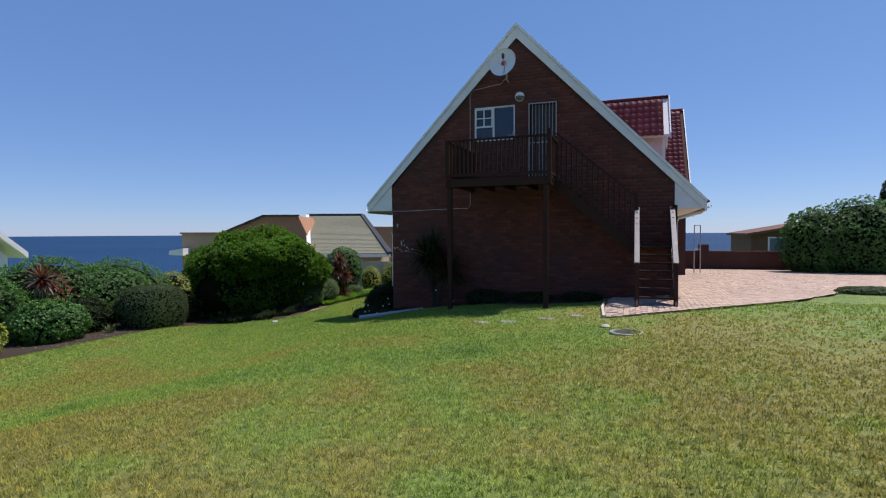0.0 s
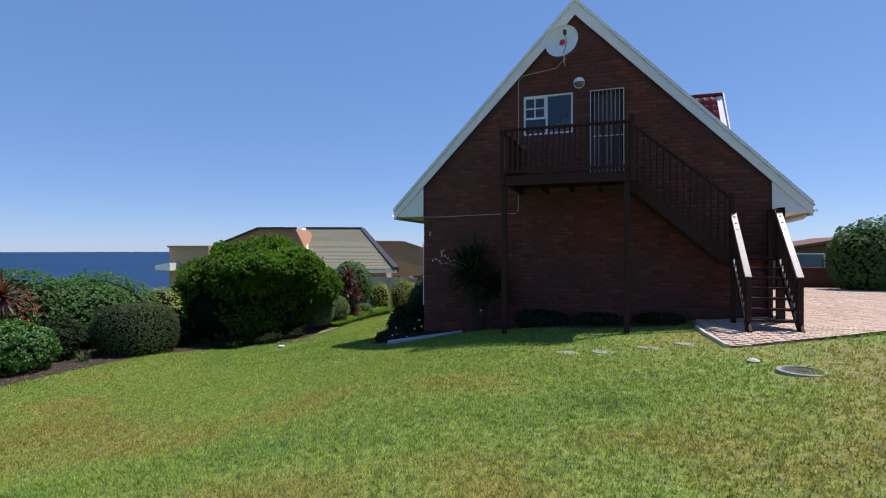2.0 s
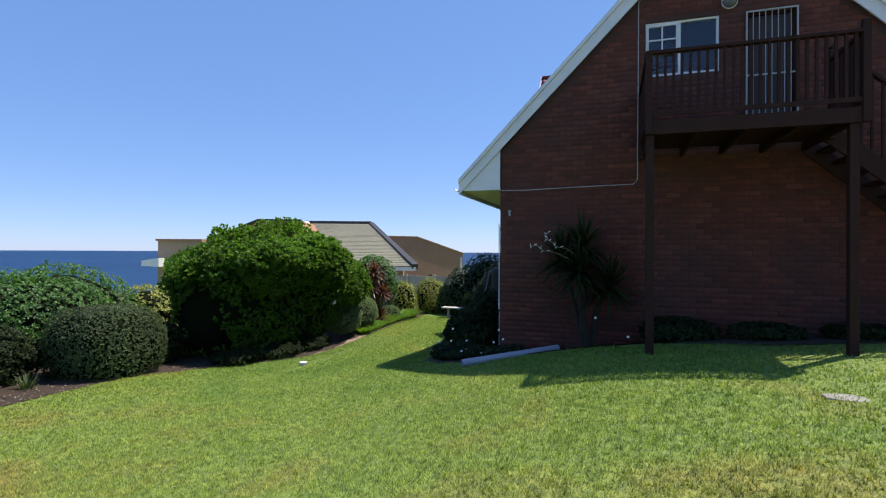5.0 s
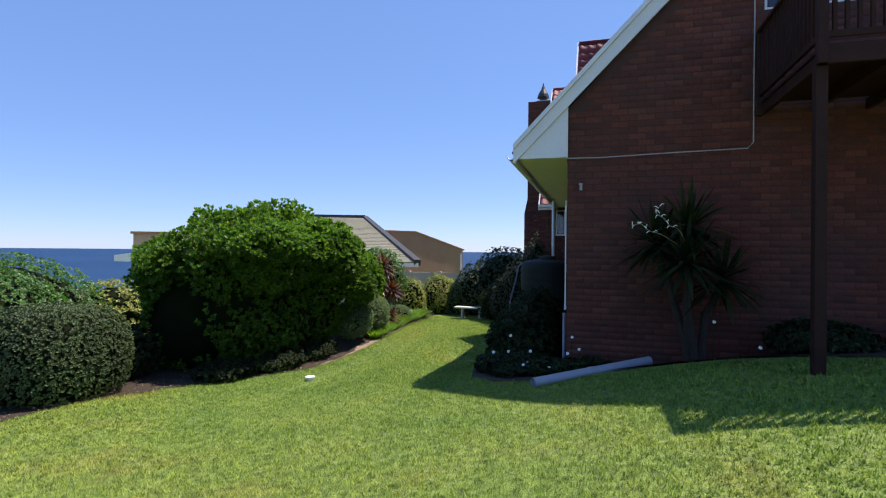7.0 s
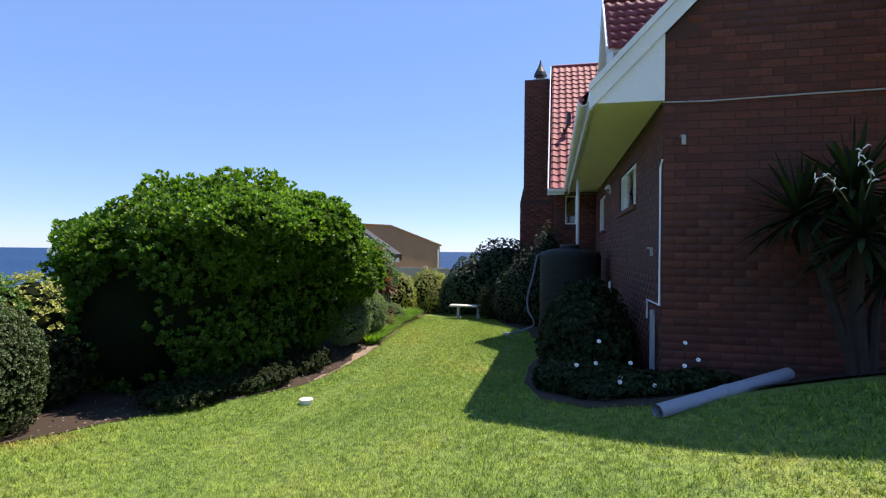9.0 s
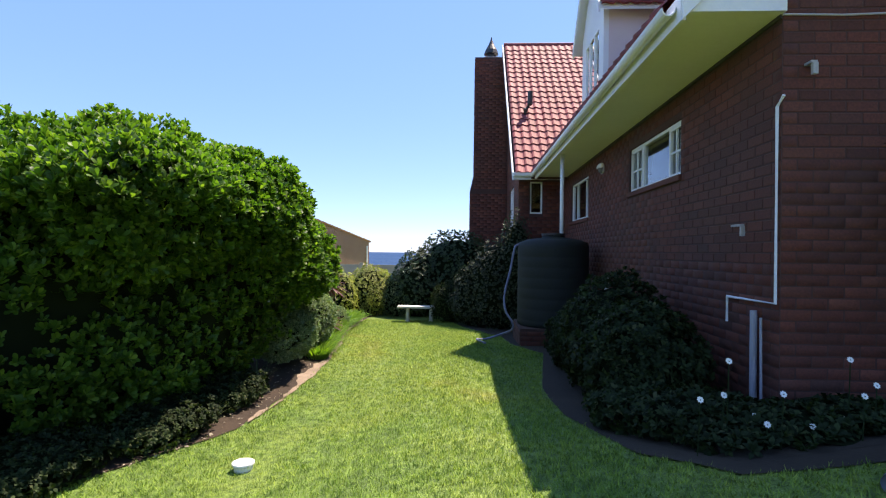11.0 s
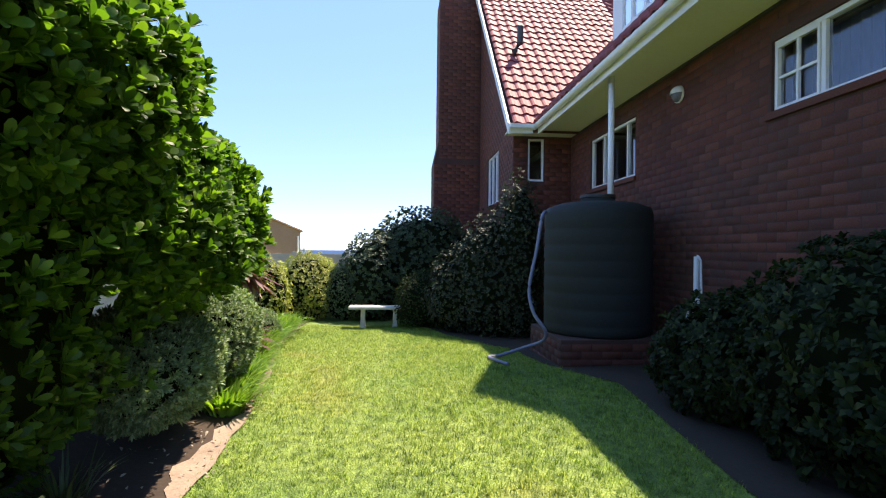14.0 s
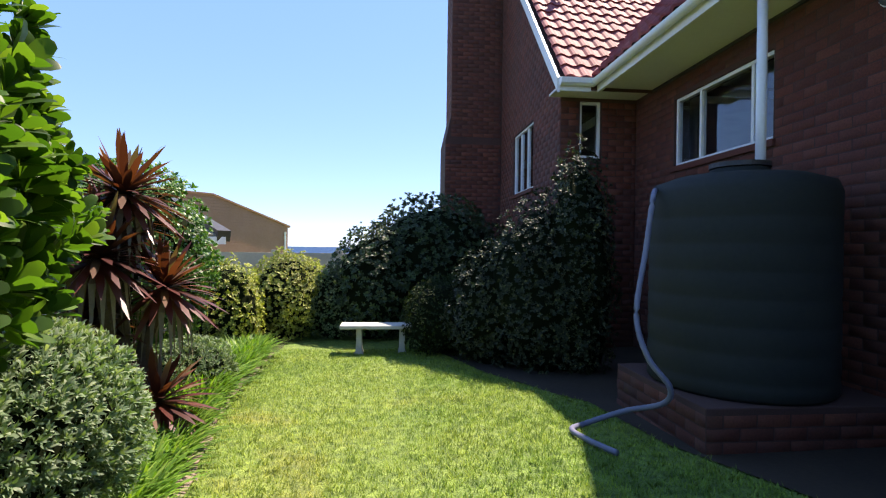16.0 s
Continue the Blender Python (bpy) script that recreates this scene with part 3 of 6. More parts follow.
roof_w = slab("roof", under_tiles((TIP_L + 0.06, TIP_Z + 0.07), (XC, TOP - 0.03)), "y", YG - 0.06, 28.6)
roof_e = slab("roof", under_tiles((TIP_R - 0.06, TIP_Z - 0.03), (XC, TOP - 0.03)), "y", YG - 0.06, 28.6)
roof_wing = slab("roof", under_tiles((VY, VZ), (WRY, WTOP - 0.03)), "x", VX0 + 0.03, VX1 - 0.03)
slab("roof", under_tiles((2 * WRY - VY, VZ), (WRY, WTOP - 0.03)), "x", VX0 + 0.03, VX1 - 0.03)

# barge boards, fascia, soffit, gutter
for tip, tz in ((TIP_L, TIP_Z), (TIP_R, TIP_Z - 0.1)):
    hpart("barge_board", Shape().prism([(tip, tz + 0.05), (XC, TOP + 0.03), (XC, TOP - 0.29), (tip, tz - 0.17)], "y", YG - 0.1, YG - 0.062), M_WHITE, label="white painted barge board", bevel=0.006)
    hpart("verge_cap", Shape().prism([(tip, tz + 0.14), (XC, TOP + 0.12), (XC, TOP + 0.03), (tip, tz + 0.05)], "y", YG - 0.14, YG + 0.04), M_WHITE)
for x, side, tip, tz in ((XL, -1, TIP_L, TIP_Z), (XR, 1, TIP_R, TIP_Z - 0.1)):
    top = roofline(x) + 0.12
    hpart("eave_gusset", Shape().prism([(x, tz - 0.09), (tip - side * 0.05, tz - 0.09), (tip - side * 0.05, tz - 0.04), (x, top)], "y", YG - 0.06, YG - 0.02), M_WHITE, label="white boarded end of the eave")
    hpart("soffit", Shape().box(min(x, tip - side * 0.04), YG - 0.02, tz - 0.09, max(x, tip - side * 0.04), VY if side < 0 else 24.2, tz - 0.06), M_SOFFIT, label="white painted soffit")
    hpart("fascia", Shape().box(min(tip - side * 0.04, tip), YG - 0.06, tz - 0.16, max(tip - side * 0.04, tip), VY, tz + 0.06), M_WHITE)
    prof = [(tip + side * (0.062 - 0.06 * math.cos(k * math.pi / 8)) + side * 0.004, tz - 0.02 - 0.07 * math.sin(k * math.pi / 8)) for k in range(9)]
    inner = [(tip + side * (0.066 - 0.05 * math.cos(k * math.pi / 8)), tz - 0.02 - 0.06 * math.sin(k * math.pi / 8)) for k in range(9)][::-1]
    hpart("gutter", Shape().prism(prof + inner, "y", YG + 0.02, VY), M_WHITE, label="white gutter")
hpart("bead", Shape().box(XL - 0.02, YG, TIP_Z - 0.125, XL, VY, TIP_Z - 0.092), M_DARK)
for vx, s in ((VX0, 1), (VX1, -1)):
    for e in (VY, 2 * WRY - VY):
        hpart("barge_board", Shape().prism([(e, VZ + 0.05), (WRY, WTOP + 0.04), (WRY, WTOP - 0.2), (e, VZ - 0.16)], "x", vx - 0.02, vx + 0.02), M_WHITE, label="white painted barge board")
hpart("fascia", Shape().box(VX0, VY - 0.02, VZ - 0.14, TIP_L - 0.1, VY + 0.02, VZ + 0.05), M_WHITE)
hpart("gutter", Shape().prism([(VY - 0.024, VZ + 0.02), (VY - 0.13, VZ + 0.02), (VY - 0.12, VZ - 0.05), (VY - 0.08, VZ - 0.08), (VY - 0.024, VZ - 0.07)], "x", VX0, TIP_L - 0.08), M_WHITE)
hpart("soffit", Shape().box(VX0 + 0.02, VY + 0.02, VZ - 0.075, XL, WY0, VZ - 0.045), M_SOFFIT)

# chimney
chimney = hpart("chimney", Shape().add(
    [(-9.56, 28.45, -2.4), (-8.25, 28.45, -2.4), (-8.25, 29.6, -2.4), (-9.56, 29.6, -2.4), (-9.56, 28.45, 2.05), (-8.25, 28.45, 2.05), (-8.25, 29.6, 2.05), (-9.56, 29.6, 2.05),
     (-9.43, 28.45, 2.65), (-8.25, 28.45, 2.65), (-8.25, 29.55, 2.65), (-9.43, 29.55, 2.65), (-9.43, 28.45, 6.785), (-8.25, 28.45, 6.785), (-8.25, 29.55, 6.785), (-9.43, 29.55, 6.785)],
    [(0, 1, 5, 4), (1, 2, 6, 5), (2, 3, 7, 6), (3, 0, 4, 7), (4, 5, 9, 8), (5, 6, 10, 9), (6, 7, 11, 10), (7, 4, 8, 11), (8, 9, 13, 12), (9, 10, 14, 13), (10, 11, 15, 14), (11, 8, 12, 15), (12, 13, 14, 15)]), M_MORTAR, label="tall brick chimney")
cowl = Shape().spun([(0.16, 0), (0.16, 0.22), (0.26, 0.26), (0.22, 0.4), (0.1, 0.62), (0.035, 0.78), (0.01, 0.9)], (-8.85, 28.9, 6.785), 14)
part("chimney_cowl", cowl, M_DARK, chimney, "dark pointed metal cowl")
part("pot_slab", Shape().box(-9.1, 28.6, 6.785, -8.55, 29.2, 6.865), M_CONCRETE, chimney)


def dormer(front, back, yc):
    """A gabled dormer whose face looks along x; front and back are its ends in x."""
    s = -1 if front < back else 1
    half, eave, apex = 0.93, 4.68, 6.25
    loop = [(yc - half, 2.2), (yc + half, 2.2), (yc + half, eave + 0.15), (yc, apex - 0.2), (yc - half, eave + 0.15)]
    a, b = front + s * -0.1, back
    inner = [(yc - half, 2.2), (yc - half + 0.1, 2.2), (yc - half + 0.1, eave + 0.2), (yc - half, eave + 0.1)]
    d = hpart("dormer", Shape().prism(inner, "x", a, b).prism([(2 * yc - p[0], p[1]) for p in inner[::-1]], "x", a, b), M_PINK, label="pale plastered dormer with red tiled roof")
    hole = (yc - 0.62, yc + 0.62, 3.08, 4.53)
    f = Shape()
    for u, v in columns(yc - half, yc + half, [hole], (yc,)):
        top = [eave + 0.15 + (apex - 0.2 - eave - 0.15) * (1 - abs(t - yc) / half) for t in (u, v)]
        if hole[0] <= (u + v) / 2 <= hole[1]:
            f.prism([(u, 2.2), (v, 2.2), (v, hole[2]), (u, hole[2])], "x", front, front - s * 0.1)
            f.prism([(u, hole[3]), (v, hole[3]), (v, top[1]), (u, top[0])], "x", front, front - s * 0.1)
        else:
            f.prism([(u, 2.2), (v, 2.2), (v, top[1]), (u, top[0])], "x", front, front - s * 0.1)
    part("dormer_front", f, M_WHITE, d, "white boarded dormer face").matrix_parent_inverse = Matrix.Identity(4)
    for k in (-1, 1):
        e = yc + k * 1.2
        part("dormer_roof", Shape().prism([(e, eave), (yc, apex), (yc, apex - 0.1), (e, eave - 0.1)], "x", front + s * 0.14, back), M_WHITE, d)
        part("barge_board", Shape().prism([(e, eave + 0.05), (yc, apex + 0.08), (yc, apex - 0.16), (e, eave - 0.16)], "x", front + s * 0.14, front + s * 0.18), M_WHITE, d)
    wf = Shape()
    for u in (hole[0], yc - 0.22, yc + 0.2, hole[1] - 0.06):
        wf.box(min(front, front - s * 0.06), u, hole[2], max(front, front - s * 0.06), u + 0.06, hole[3])
    for z in (hole[2], hole[3] - 0.06):
        wf.box(min(front, front - s * 0.06) + 0.002, hole[0] + 0.06, z, max(front, front - s * 0.06) - 0.002, hole[1] - 0.06, z + 0.06)
    part("window_frame", wf, M_FRAME, d)
    part("pane", Shape().box(front - s * 0.034, hole[0] + 0.05, hole[2] + 0.05, front - s * 0.03, hole[1] - 0.05, hole[3] - 0.05), M_GLASS, d).visible_shadow = False
    return d


dormer(-7.0, XC, 21.4)
dormer(1.04, XC, 21.4)


def window(name, face, axis, a, b, z0, z1, bars, grid=(), label="white framed window", sill=True):
    """A window in a wall: axis is the wall's run ('x' or 'y'), face its outer plane and s the way out; bars are mullions as shares of the width."""
    w = thing(name, label, "window", kind="structure")
    w.parent = house
    w.matrix_parent_inverse = Matrix.Translation((-XC, -YG, 0.5))
    del w["category"]

    def box(shape, u0, v0, u1, v1, d0, d1):
        if axis == "x":
            return shape.box(u0, face + d0, v0, u1, face + d1, v1)
        return shape.box(face + d0, u0, v0, face + d1, u1, v1)

    t = 0.042
    f = Shape()
    for z in (z0, z1 - t):
        box(f, a, z, b, z + t, 0.03, 0.1)
    for u in (a, b - t):
        box(f, u, z0 + t, u + t, z1 - t, 0.03, 0.1)
    part("frame", f, M_FRAME, w, bevel=0.004)
    cuts = [a] + [a + (b - a) * s for s in bars] + [b]
    for u in cuts[1:-1]:
        part("mullion", box(Shape(), u - 0.022, z0 + t, u + 0.022, z1 - t, 0.032, 0.098), M_FRAME, w)
    for u, v in zip(cuts, cuts[1:]):
        p = part("pane", box(Shape(), u + 0.03, z0 + t, v - 0.03, z1 - t, 0.06, 0.066), M_GLASS, w)
        p.visible_shadow = False
    for k, z_from in grid:
        u, v, low = cuts[k] + 0.03, cuts[k + 1] - 0.03, z0 + (z1 - z0) * z_from
        for p, q, r, y in ((u, low, u + 0.024, z1 - t), (v - 0.024, low, v, z1 - t)):
            part("casement_stile", box(Shape(), p, q, r, y, 0.02, 0.058), M_FRAME, w)
        for p, q, r, y in ((u + 0.024, low, v - 0.024, low + 0.045), (u + 0.024, z1 - t - 0.035, v - 0.024, z1 - t)):
            part("casement_rail", box(Shape(), p, q, r, y, 0.021, 0.057), M_FRAME, w)
        part("glazing_bar", box(Shape(), (u + v) / 2 - 0.012, low + 0.045, (u + v) / 2 + 0.012, z1 - t - 0.035, 0.03, 0.056), M_FRAME, w)
        mid = (low + z1 - t) / 2
        part("glazing_bar", box(Shape(), u + 0.024, mid - 0.012, v - 0.024, mid + 0.012, 0.031, 0.055), M_FRAME, w)
    if sill:
        part("sill", box(Shape(), a - 0.04, z0 - 0.07, b + 0.04, z0 - 0.002, -0.04, 0.1), M_BRICK, w)
    return w


window("window_1", YG, "x", *GABLE_HOLES[0], (0.47,), ((0, 0.4),), "white framed window with a small barred casement", False)
w1 = window("window_2", XL, "y", *WEST_HOLES[0], (0.215, 0.715), ((0, 0.0), (2, 0.0)), "wide white framed window with casements")
window("window_3", XL, "y", *WEST_HOLES[1], (0.19, 0.7), (), "wide white framed window under the eave")
window("window_4", WX0, "y", *WING_HOLES[0], (0.33, 0.66), (), "tall white framed window")
window("window_5", WY0, "x", -7.95, -7.62, 0.98, 1.84, (), (), "narrow white framed window in the wing", False)
part("curtain", Shape().prism([(16.7 + 0.05 * k, 0.03 * (k % 2)) for k in range(35)] + [(16.7 + 0.05 * k, 0.03 * (k % 2) + 0.01) for k in range(34, -1, -1)], "z", 0.9, 1.57), M_BLUE_CURTAIN, w1, "slate blue drawn curtain").matrix_basis = Matrix.Translation((XL + 0.3, 0, 0)) @ Matrix(((0, 1, 0, 0), (1, 0, 0, 0), (0, 0, 1, 0), (0, 0, 0, 1)))

# door behind its barred gate
door = thing("door_1", "dark timber door behind a barred security gate", "door", kind="structure")
door.parent = house
door.matrix_parent_inverse = Matrix.Translation((-XC, -YG, 0.5))
part("leaf", Shape().box(-2.74, YG + 0.08, 2.56, -2.08, YG + 0.12, 4.75), M_DOOR, door)
part("frame", Shape().box(-2.78, YG + 0.02, 2.54, -2.74, YG + 0.13, 4.79).box(-2.08, YG + 0.02, 2.54, -2.04, YG + 0.13, 4.79).box(-2.74, YG + 0.02, 4.75, -2.08, YG + 0.13, 4.79), M_TIMBER, door)
gate = part("gate", Shape().box(-2.8, YG - 0.05, 2.57, -2.775, YG - 0.025, 4.81).box(-2.05, YG - 0.05, 2.57, -2.025, YG - 0.025, 4.81).box(-2.775, YG - 0.05, 4.785, -2.05, YG - 0.025, 4.81).box(-2.775, YG - 0.05, 3.695, -2.05, YG - 0.025, 3.72).box(-2.775, YG - 0.05, 2.57, -2.05, YG - 0.025, 2.595), M_IRON, door, "pale iron security gate")
for k in range(7):
    part("bar", Shape().tube([(-2.69 + 0.093 * k, YG - 0.037, 2.59), (-2.69 + 0.093 * k, YG - 0.037, 4.79)], 0.007, 6), M_IRON, gate)

# ---- balcony and stair ----
BX0, BX1, BY, BZ = -4.47, -1.9, 12.45, 2.545
balcony = thing("balcony", "dark stained timber balcony with slatted railing on the gable wall", "balcony", (BX0, BY, BZ))


def placed(owner, name, shape, mat, label="", **kw):
    ob = part(name, shape, mat, owner, label, **kw)
    ob.matrix_parent_inverse = Matrix.Translation(-owner.location)
    return ob


for k in range(17):
    a = BY + 0.03 + k * 0.117
    placed(balcony, "deck_board", Shape().box(BX0, a, BZ - 0.03, BX1, a + 0.108, BZ), M_TIMBER)
for k in range(5):
    x = BX0 + 0.05 + k * (BX1 - BX0 - 0.1) / 4
    placed(balcony, "joist", Shape().box(x - 0.025, BY + 0.05, BZ - 0.17, x + 0.025, YG - 0.01, BZ - 0.032), M_TIMBER)
placed(balcony, "edge_beam", Shape().box(BX0 - 0.02, BY - 0.01, BZ - 0.19, BX1 + 0.02, BY + 0.04, BZ + 0.004), M_TIMBER)
for x, y in ((BX0, BY), (BX1, BY), (BX0, YG - 0.06), (BX1, 13.52)):
    placed(balcony, "post", Shape().box(x - 0.045, y - 0.045, BZ - 0.19, x + 0.045, y + 0.045, BZ + (1.12 if x == BX1 else 1.0)), M_TIMBER, bevel=0.006)
for x, y in ((BX0 + 0.02, BY + 0.1), (BX1 - 0.1, BY + 0.1)):
    z = gz(x, y) - 0.1
    placed(balcony, "support_post", Shape().box(x - 0.055, y - 0.055, z, x + 0.055, y + 0.055, BZ - 0.19), M_TIMBER, bevel=0.006)
RZ = BZ + 0.97
for a, b in (((BX0, BY, RZ), (BX1, BY, RZ)), ((BX0, BY, RZ), (BX0, YG - 0.06, RZ)), ((BX1, BY, RZ), (BX1, 13.52, RZ))):
    placed(balcony, "handrail", Shape().beam(a, b, 0.1, 0.04), M_TIMBER)
    low = [(p[0], p[1], BZ + 0.1) for p in (a, b)]
    placed(balcony, "bottom_rail", Shape().beam(low[0], low[1], 0.04, 0.06), M_TIMBER)
    n = int((Vector(b) - Vector(a)).length / 0.105)
    for k in range(1, n):
        p = Vector(a).lerp(Vector(b), k / n)
        placed(balcony, "baluster", Shape().box(p.x - 0.018, p.y - 0.018, BZ + 0.12, p.x + 0.018, p.y + 0.018, RZ - 0.02), M_TIMBER)

FOOT, LZ, SX0, SX1, SY0, SY1 = -0.44, 0.84, 0.06, 0.86, 12.3, 13.6
stair = thing("staircase", "dark stained open timber stair with sunlit handrails beside the gable", "staircase", (0.46, 12.9, FOOT))
placed(stair, "landing", Shape().box(SX0 - 0.06, SY1, LZ - 0.05, SX1 + 0.06, YG - 0.02, LZ), M_TIMBER)
n = 7
for k in range(n - 1):
    f = (k + 1) / n
    y, z = SY0 + (SY1 - SY0) * f, FOOT + (LZ - FOOT) * f
    placed(stair, "tread", Shape().box(SX0 + 0.03, y - 0.11, z - 0.04, SX1 - 0.03, y + 0.1, z), M_TIMBER, bevel=0.004)
for x in (SX0, SX1):
    placed(stair, "stringer", Shape().beam((x, SY0 - 0.12, FOOT - 0.07), (x, SY1 + 0.05, LZ - 0.02), 0.05, 0.2), M_TIMBER)
    for k in range(n - 1):
        f = (k + 1) / n
        y, z = SY0 + (SY1 - SY0) * f, FOOT + (LZ - FOOT) * f
        # Pale wedges colour in the sunlit notches of the stringer.
        placed(stair, "bracket", Shape().prism([(y - 0.1, z), (y + 0.06, z + 0.16), (y + 0.1, z + 0.1), (y - 0.04, z - 0.04)], "x", x - 0.028, x + 0.028), M_RAIL_SUN)
    placed(stair, "newel", Shape().box(x - 0.045, SY0 - 0.02, FOOT - 0.05, x + 0.045, SY0 + 0.07, 0.5), M_TIMBER, bevel=0.006)
    placed(stair, "newel", Shape().box(x - 0.045, SY1 - 0.02, FOOT - 0.05, x + 0.045, SY1 + 0.07, 1.795), M_TIMBER, bevel=0.006)
    placed(stair, "handrail", Shape().beam((x, SY0 - 0.0, 0.5), (x, SY1 + 0.06, 1.785), 0.11, 0.045), M_RAIL_SUN, "sloping handrail, coloured pale for the sun on its top", bevel=0.006)
    for k in range(9):
        f = (k + 0.7) / 9.4
        y, z = SY0 + (SY1 - SY0) * f, (LZ - FOOT) * f + FOOT
        placed(stair, "baluster", Shape().box(x - 0.016, y - 0.016, z + 0.05, x + 0.016, y + 0.016, z + 0.93), M_TIMBER)
for y in (SY1, YG - 0.1):
    placed(stair, "landing_post", Shape().box(SX1 + 0.02, y, FOOT - 0.05, SX1 + 0.11, y + 0.09, LZ + 1.0), M_TIMBER)
placed(stair, "landing_rail", Shape().beam((SX1 + 0.06, SY1, LZ + 0.98), (SX1 + 0.06, YG - 0.05, LZ + 0.98), 0.1, 0.04), M_TIMBER)
for k in range(6):
    y = SY1 + 0.13 + 0.11 * k
    placed(stair, "baluster", Shape().box(SX1 + 0.044, y - 0.016, LZ, SX1 + 0.076, y + 0.016, LZ + 0.96), M_TIMBER)
m = 9
for k in range(1, m):
    f = k / m
    x, z = SX0 - 0.06 - (SX0 - 0.06 - BX1) * f, LZ + (BZ - LZ) * f
    placed(stair, "tread", Shape().box(x - 0.1, SY1 + 0.02, z - 0.04, x + 0.12, YG - 0.06, z), M_TIMBER)
for y in (SY1, YG - 0.05):
    placed(stair, "stringer", Shape().beam((SX0 - 0.02, y, LZ - 0.1), (BX1, y, BZ - 0.1), 0.05, 0.24), M_TIMBER)
placed(stair, "newel", Shape().box(SX0 - 0.07, SY1 - 0.03, 0.64, SX0 + 0.02, SY1 + 0.06, 2.155), M_TIMBER)
placed(stair, "handrail", Shape().beam((SX0 - 0.02, SY1, LZ + 1.2), (BX1, SY1, BZ + 1.2), 0.09, 0.04), M_TIMBER, "dark sloping handrail")
for k in range(1, 15):
    f = k / 15
    x, z = SX0 - 0.02 - (SX0 - 0.02 - BX1) * f, LZ + (BZ - LZ) * f
    placed(stair, "baluster", Shape().box(x - 0.016, SY1 - 0.016, z, x + 0.016, SY1 + 0.016, z + 1.18), M_TIMBER)

# ---- fittings on the walls ----
dish = thing("satellite_dish", "white round satellite dish below the gable's peak", "satellite dish", (-3.38, YG - 0.55, 5.83))
bowl = Shape()
prof = [(0.005 + 0.38 * k / 8, 0.11 * (k / 8) ** 2) for k in range(9)] + [(0.385, 0.112), (0.38, 0.1)] + [(0.005 + 0.37 * k / 8, 0.11 * (k / 8) ** 2 - 0.012) for k in range(8, -1, -1)]
bowl.spun(prof, (0, 0, 0), 36)
ob = part("bowl", bowl, M_WHITE, dish, smooth=True)
ob.matrix_basis = pose(0, 0, 0, 82, 0, -10)
badge = part("badge", Shape().spun([(0.07, 0), (0.07, 0.006)], (0, 0, 0.03), 20), M_RED, dish, "small round red mark")
badge.matrix_basis = pose(0, 0, 0, 82, 0, -10)
part("feed_arm", Shape().tube([(0.02, -0.1, -0.3), (0.14, -0.5, -0.18), (0.1, -0.52, -0.02)], 0.014, 8), M_IRON, dish)
part("feed_horn", Shape().spun([(0.025, 0), (0.04, 0.04), (0.04, 0.12), (0.025, 0.14)], (0.1, -0.52, -0.04), 12), M_DARK, dish)
part("bracket", Shape().tube([(0, 0.02, 0), (0, 0.3, 0), (0, 0.32, -0.35), (0, 0.54, -0.35)], 0.022, 8), M_IRON, dish)


def bulkhead(name, at, label):
    """A round wall lamp with a hood; at is on the wall, facing -y."""
    lamp = thing(name, label, "wall lamp", at)
    part("base", Shape().spun([(0.1, 0), (0.13, 0.02), (0.13, 0.05)], (0, 0, 0), 20), M_WHITE, lamp).matrix_basis = pose(0, 0, 0, 90)
    part("lens", Shape().spun([(0.118, 0.05), (0.112, 0.075), (0.09, 0.105), (0.05, 0.125), (0.01, 0.13)], (0, 0, 0), 20), M_LENS, lamp, "dim grey glass", smooth=True).matrix_basis = pose(0, 0, 0, 90)
    hood, rows, cols = Shape(), 7, 15
    for r, grow in ((0.135, 1), (0.127, -1)):
        v = [(r * math.cos(a) * math.cos(b), -0.03 - r * math.sin(b), r * math.sin(a) * math.cos(b)) for b in np.linspace(0, 1.45, rows) for a in np.linspace(0.05, math.pi - 0.05, cols)]
        hood.add(v, [(i * cols + k, i * cols + k + 1, (i + 1) * cols + k + 1, (i + 1) * cols + k)[::grow] for i in range(rows - 1) for k in range(cols - 1)])
    part("hood", hood, M_WHITE, lamp, "white half-dome hood", smooth=True)
    return lamp


bulkhead("wall_lamp", (-3.05, YG - 0.004, 5.02), "round white bulkhead lamp on the gable wall")
lamp = bulkhead("wall_lamp", (XL - 0.004, 20.1, 1.53), "hooded white wall lamp under the eave")
lamp.rotation_euler = (0, 0, radians(-90))
lamp.scale = (0.8, 0.8, 0.8)
conduit = thing("conduit", "thin pale cable clipped along the brick gable", "cable", (-4.55, YG, 2.2))
for p in ([(-3.42, YG - 0.02, 5.62), (-3.6, YG - 0.02, 5.44), (-4.1, YG - 0.015, 5.38), (-4.42, YG - 0.015, 5.34), (-4.52, YG - 0.015, 5.22), (-4.53, YG - 0.015, 2.0), (-4.6, YG - 0.015, 1.92), (-5.6, YG - 0.015, 1.9), (-6.6, YG - 0.02, 1.87), (XL - 0.01, YG - 0.015, 1.88)],):
    placed(conduit, "cable", Shape().tube(p, 0.009, 6), M_IRON)
sp = thing("wall_pipe", "thin white pipe running down the brick corner", "pipe", (XL, 14.6, 0))
placed(sp, "riser", Shape().tube([(XL - 0.02, 14.52, 1.215), (XL - 0.025, 14.6, 1.145), (XL - 0.025, 14.6, -0.455), (XL - 0.025, 15.38, -0.46), (XL - 0.025, 15.38, -0.7)], 0.013, 8), M_WHITE)
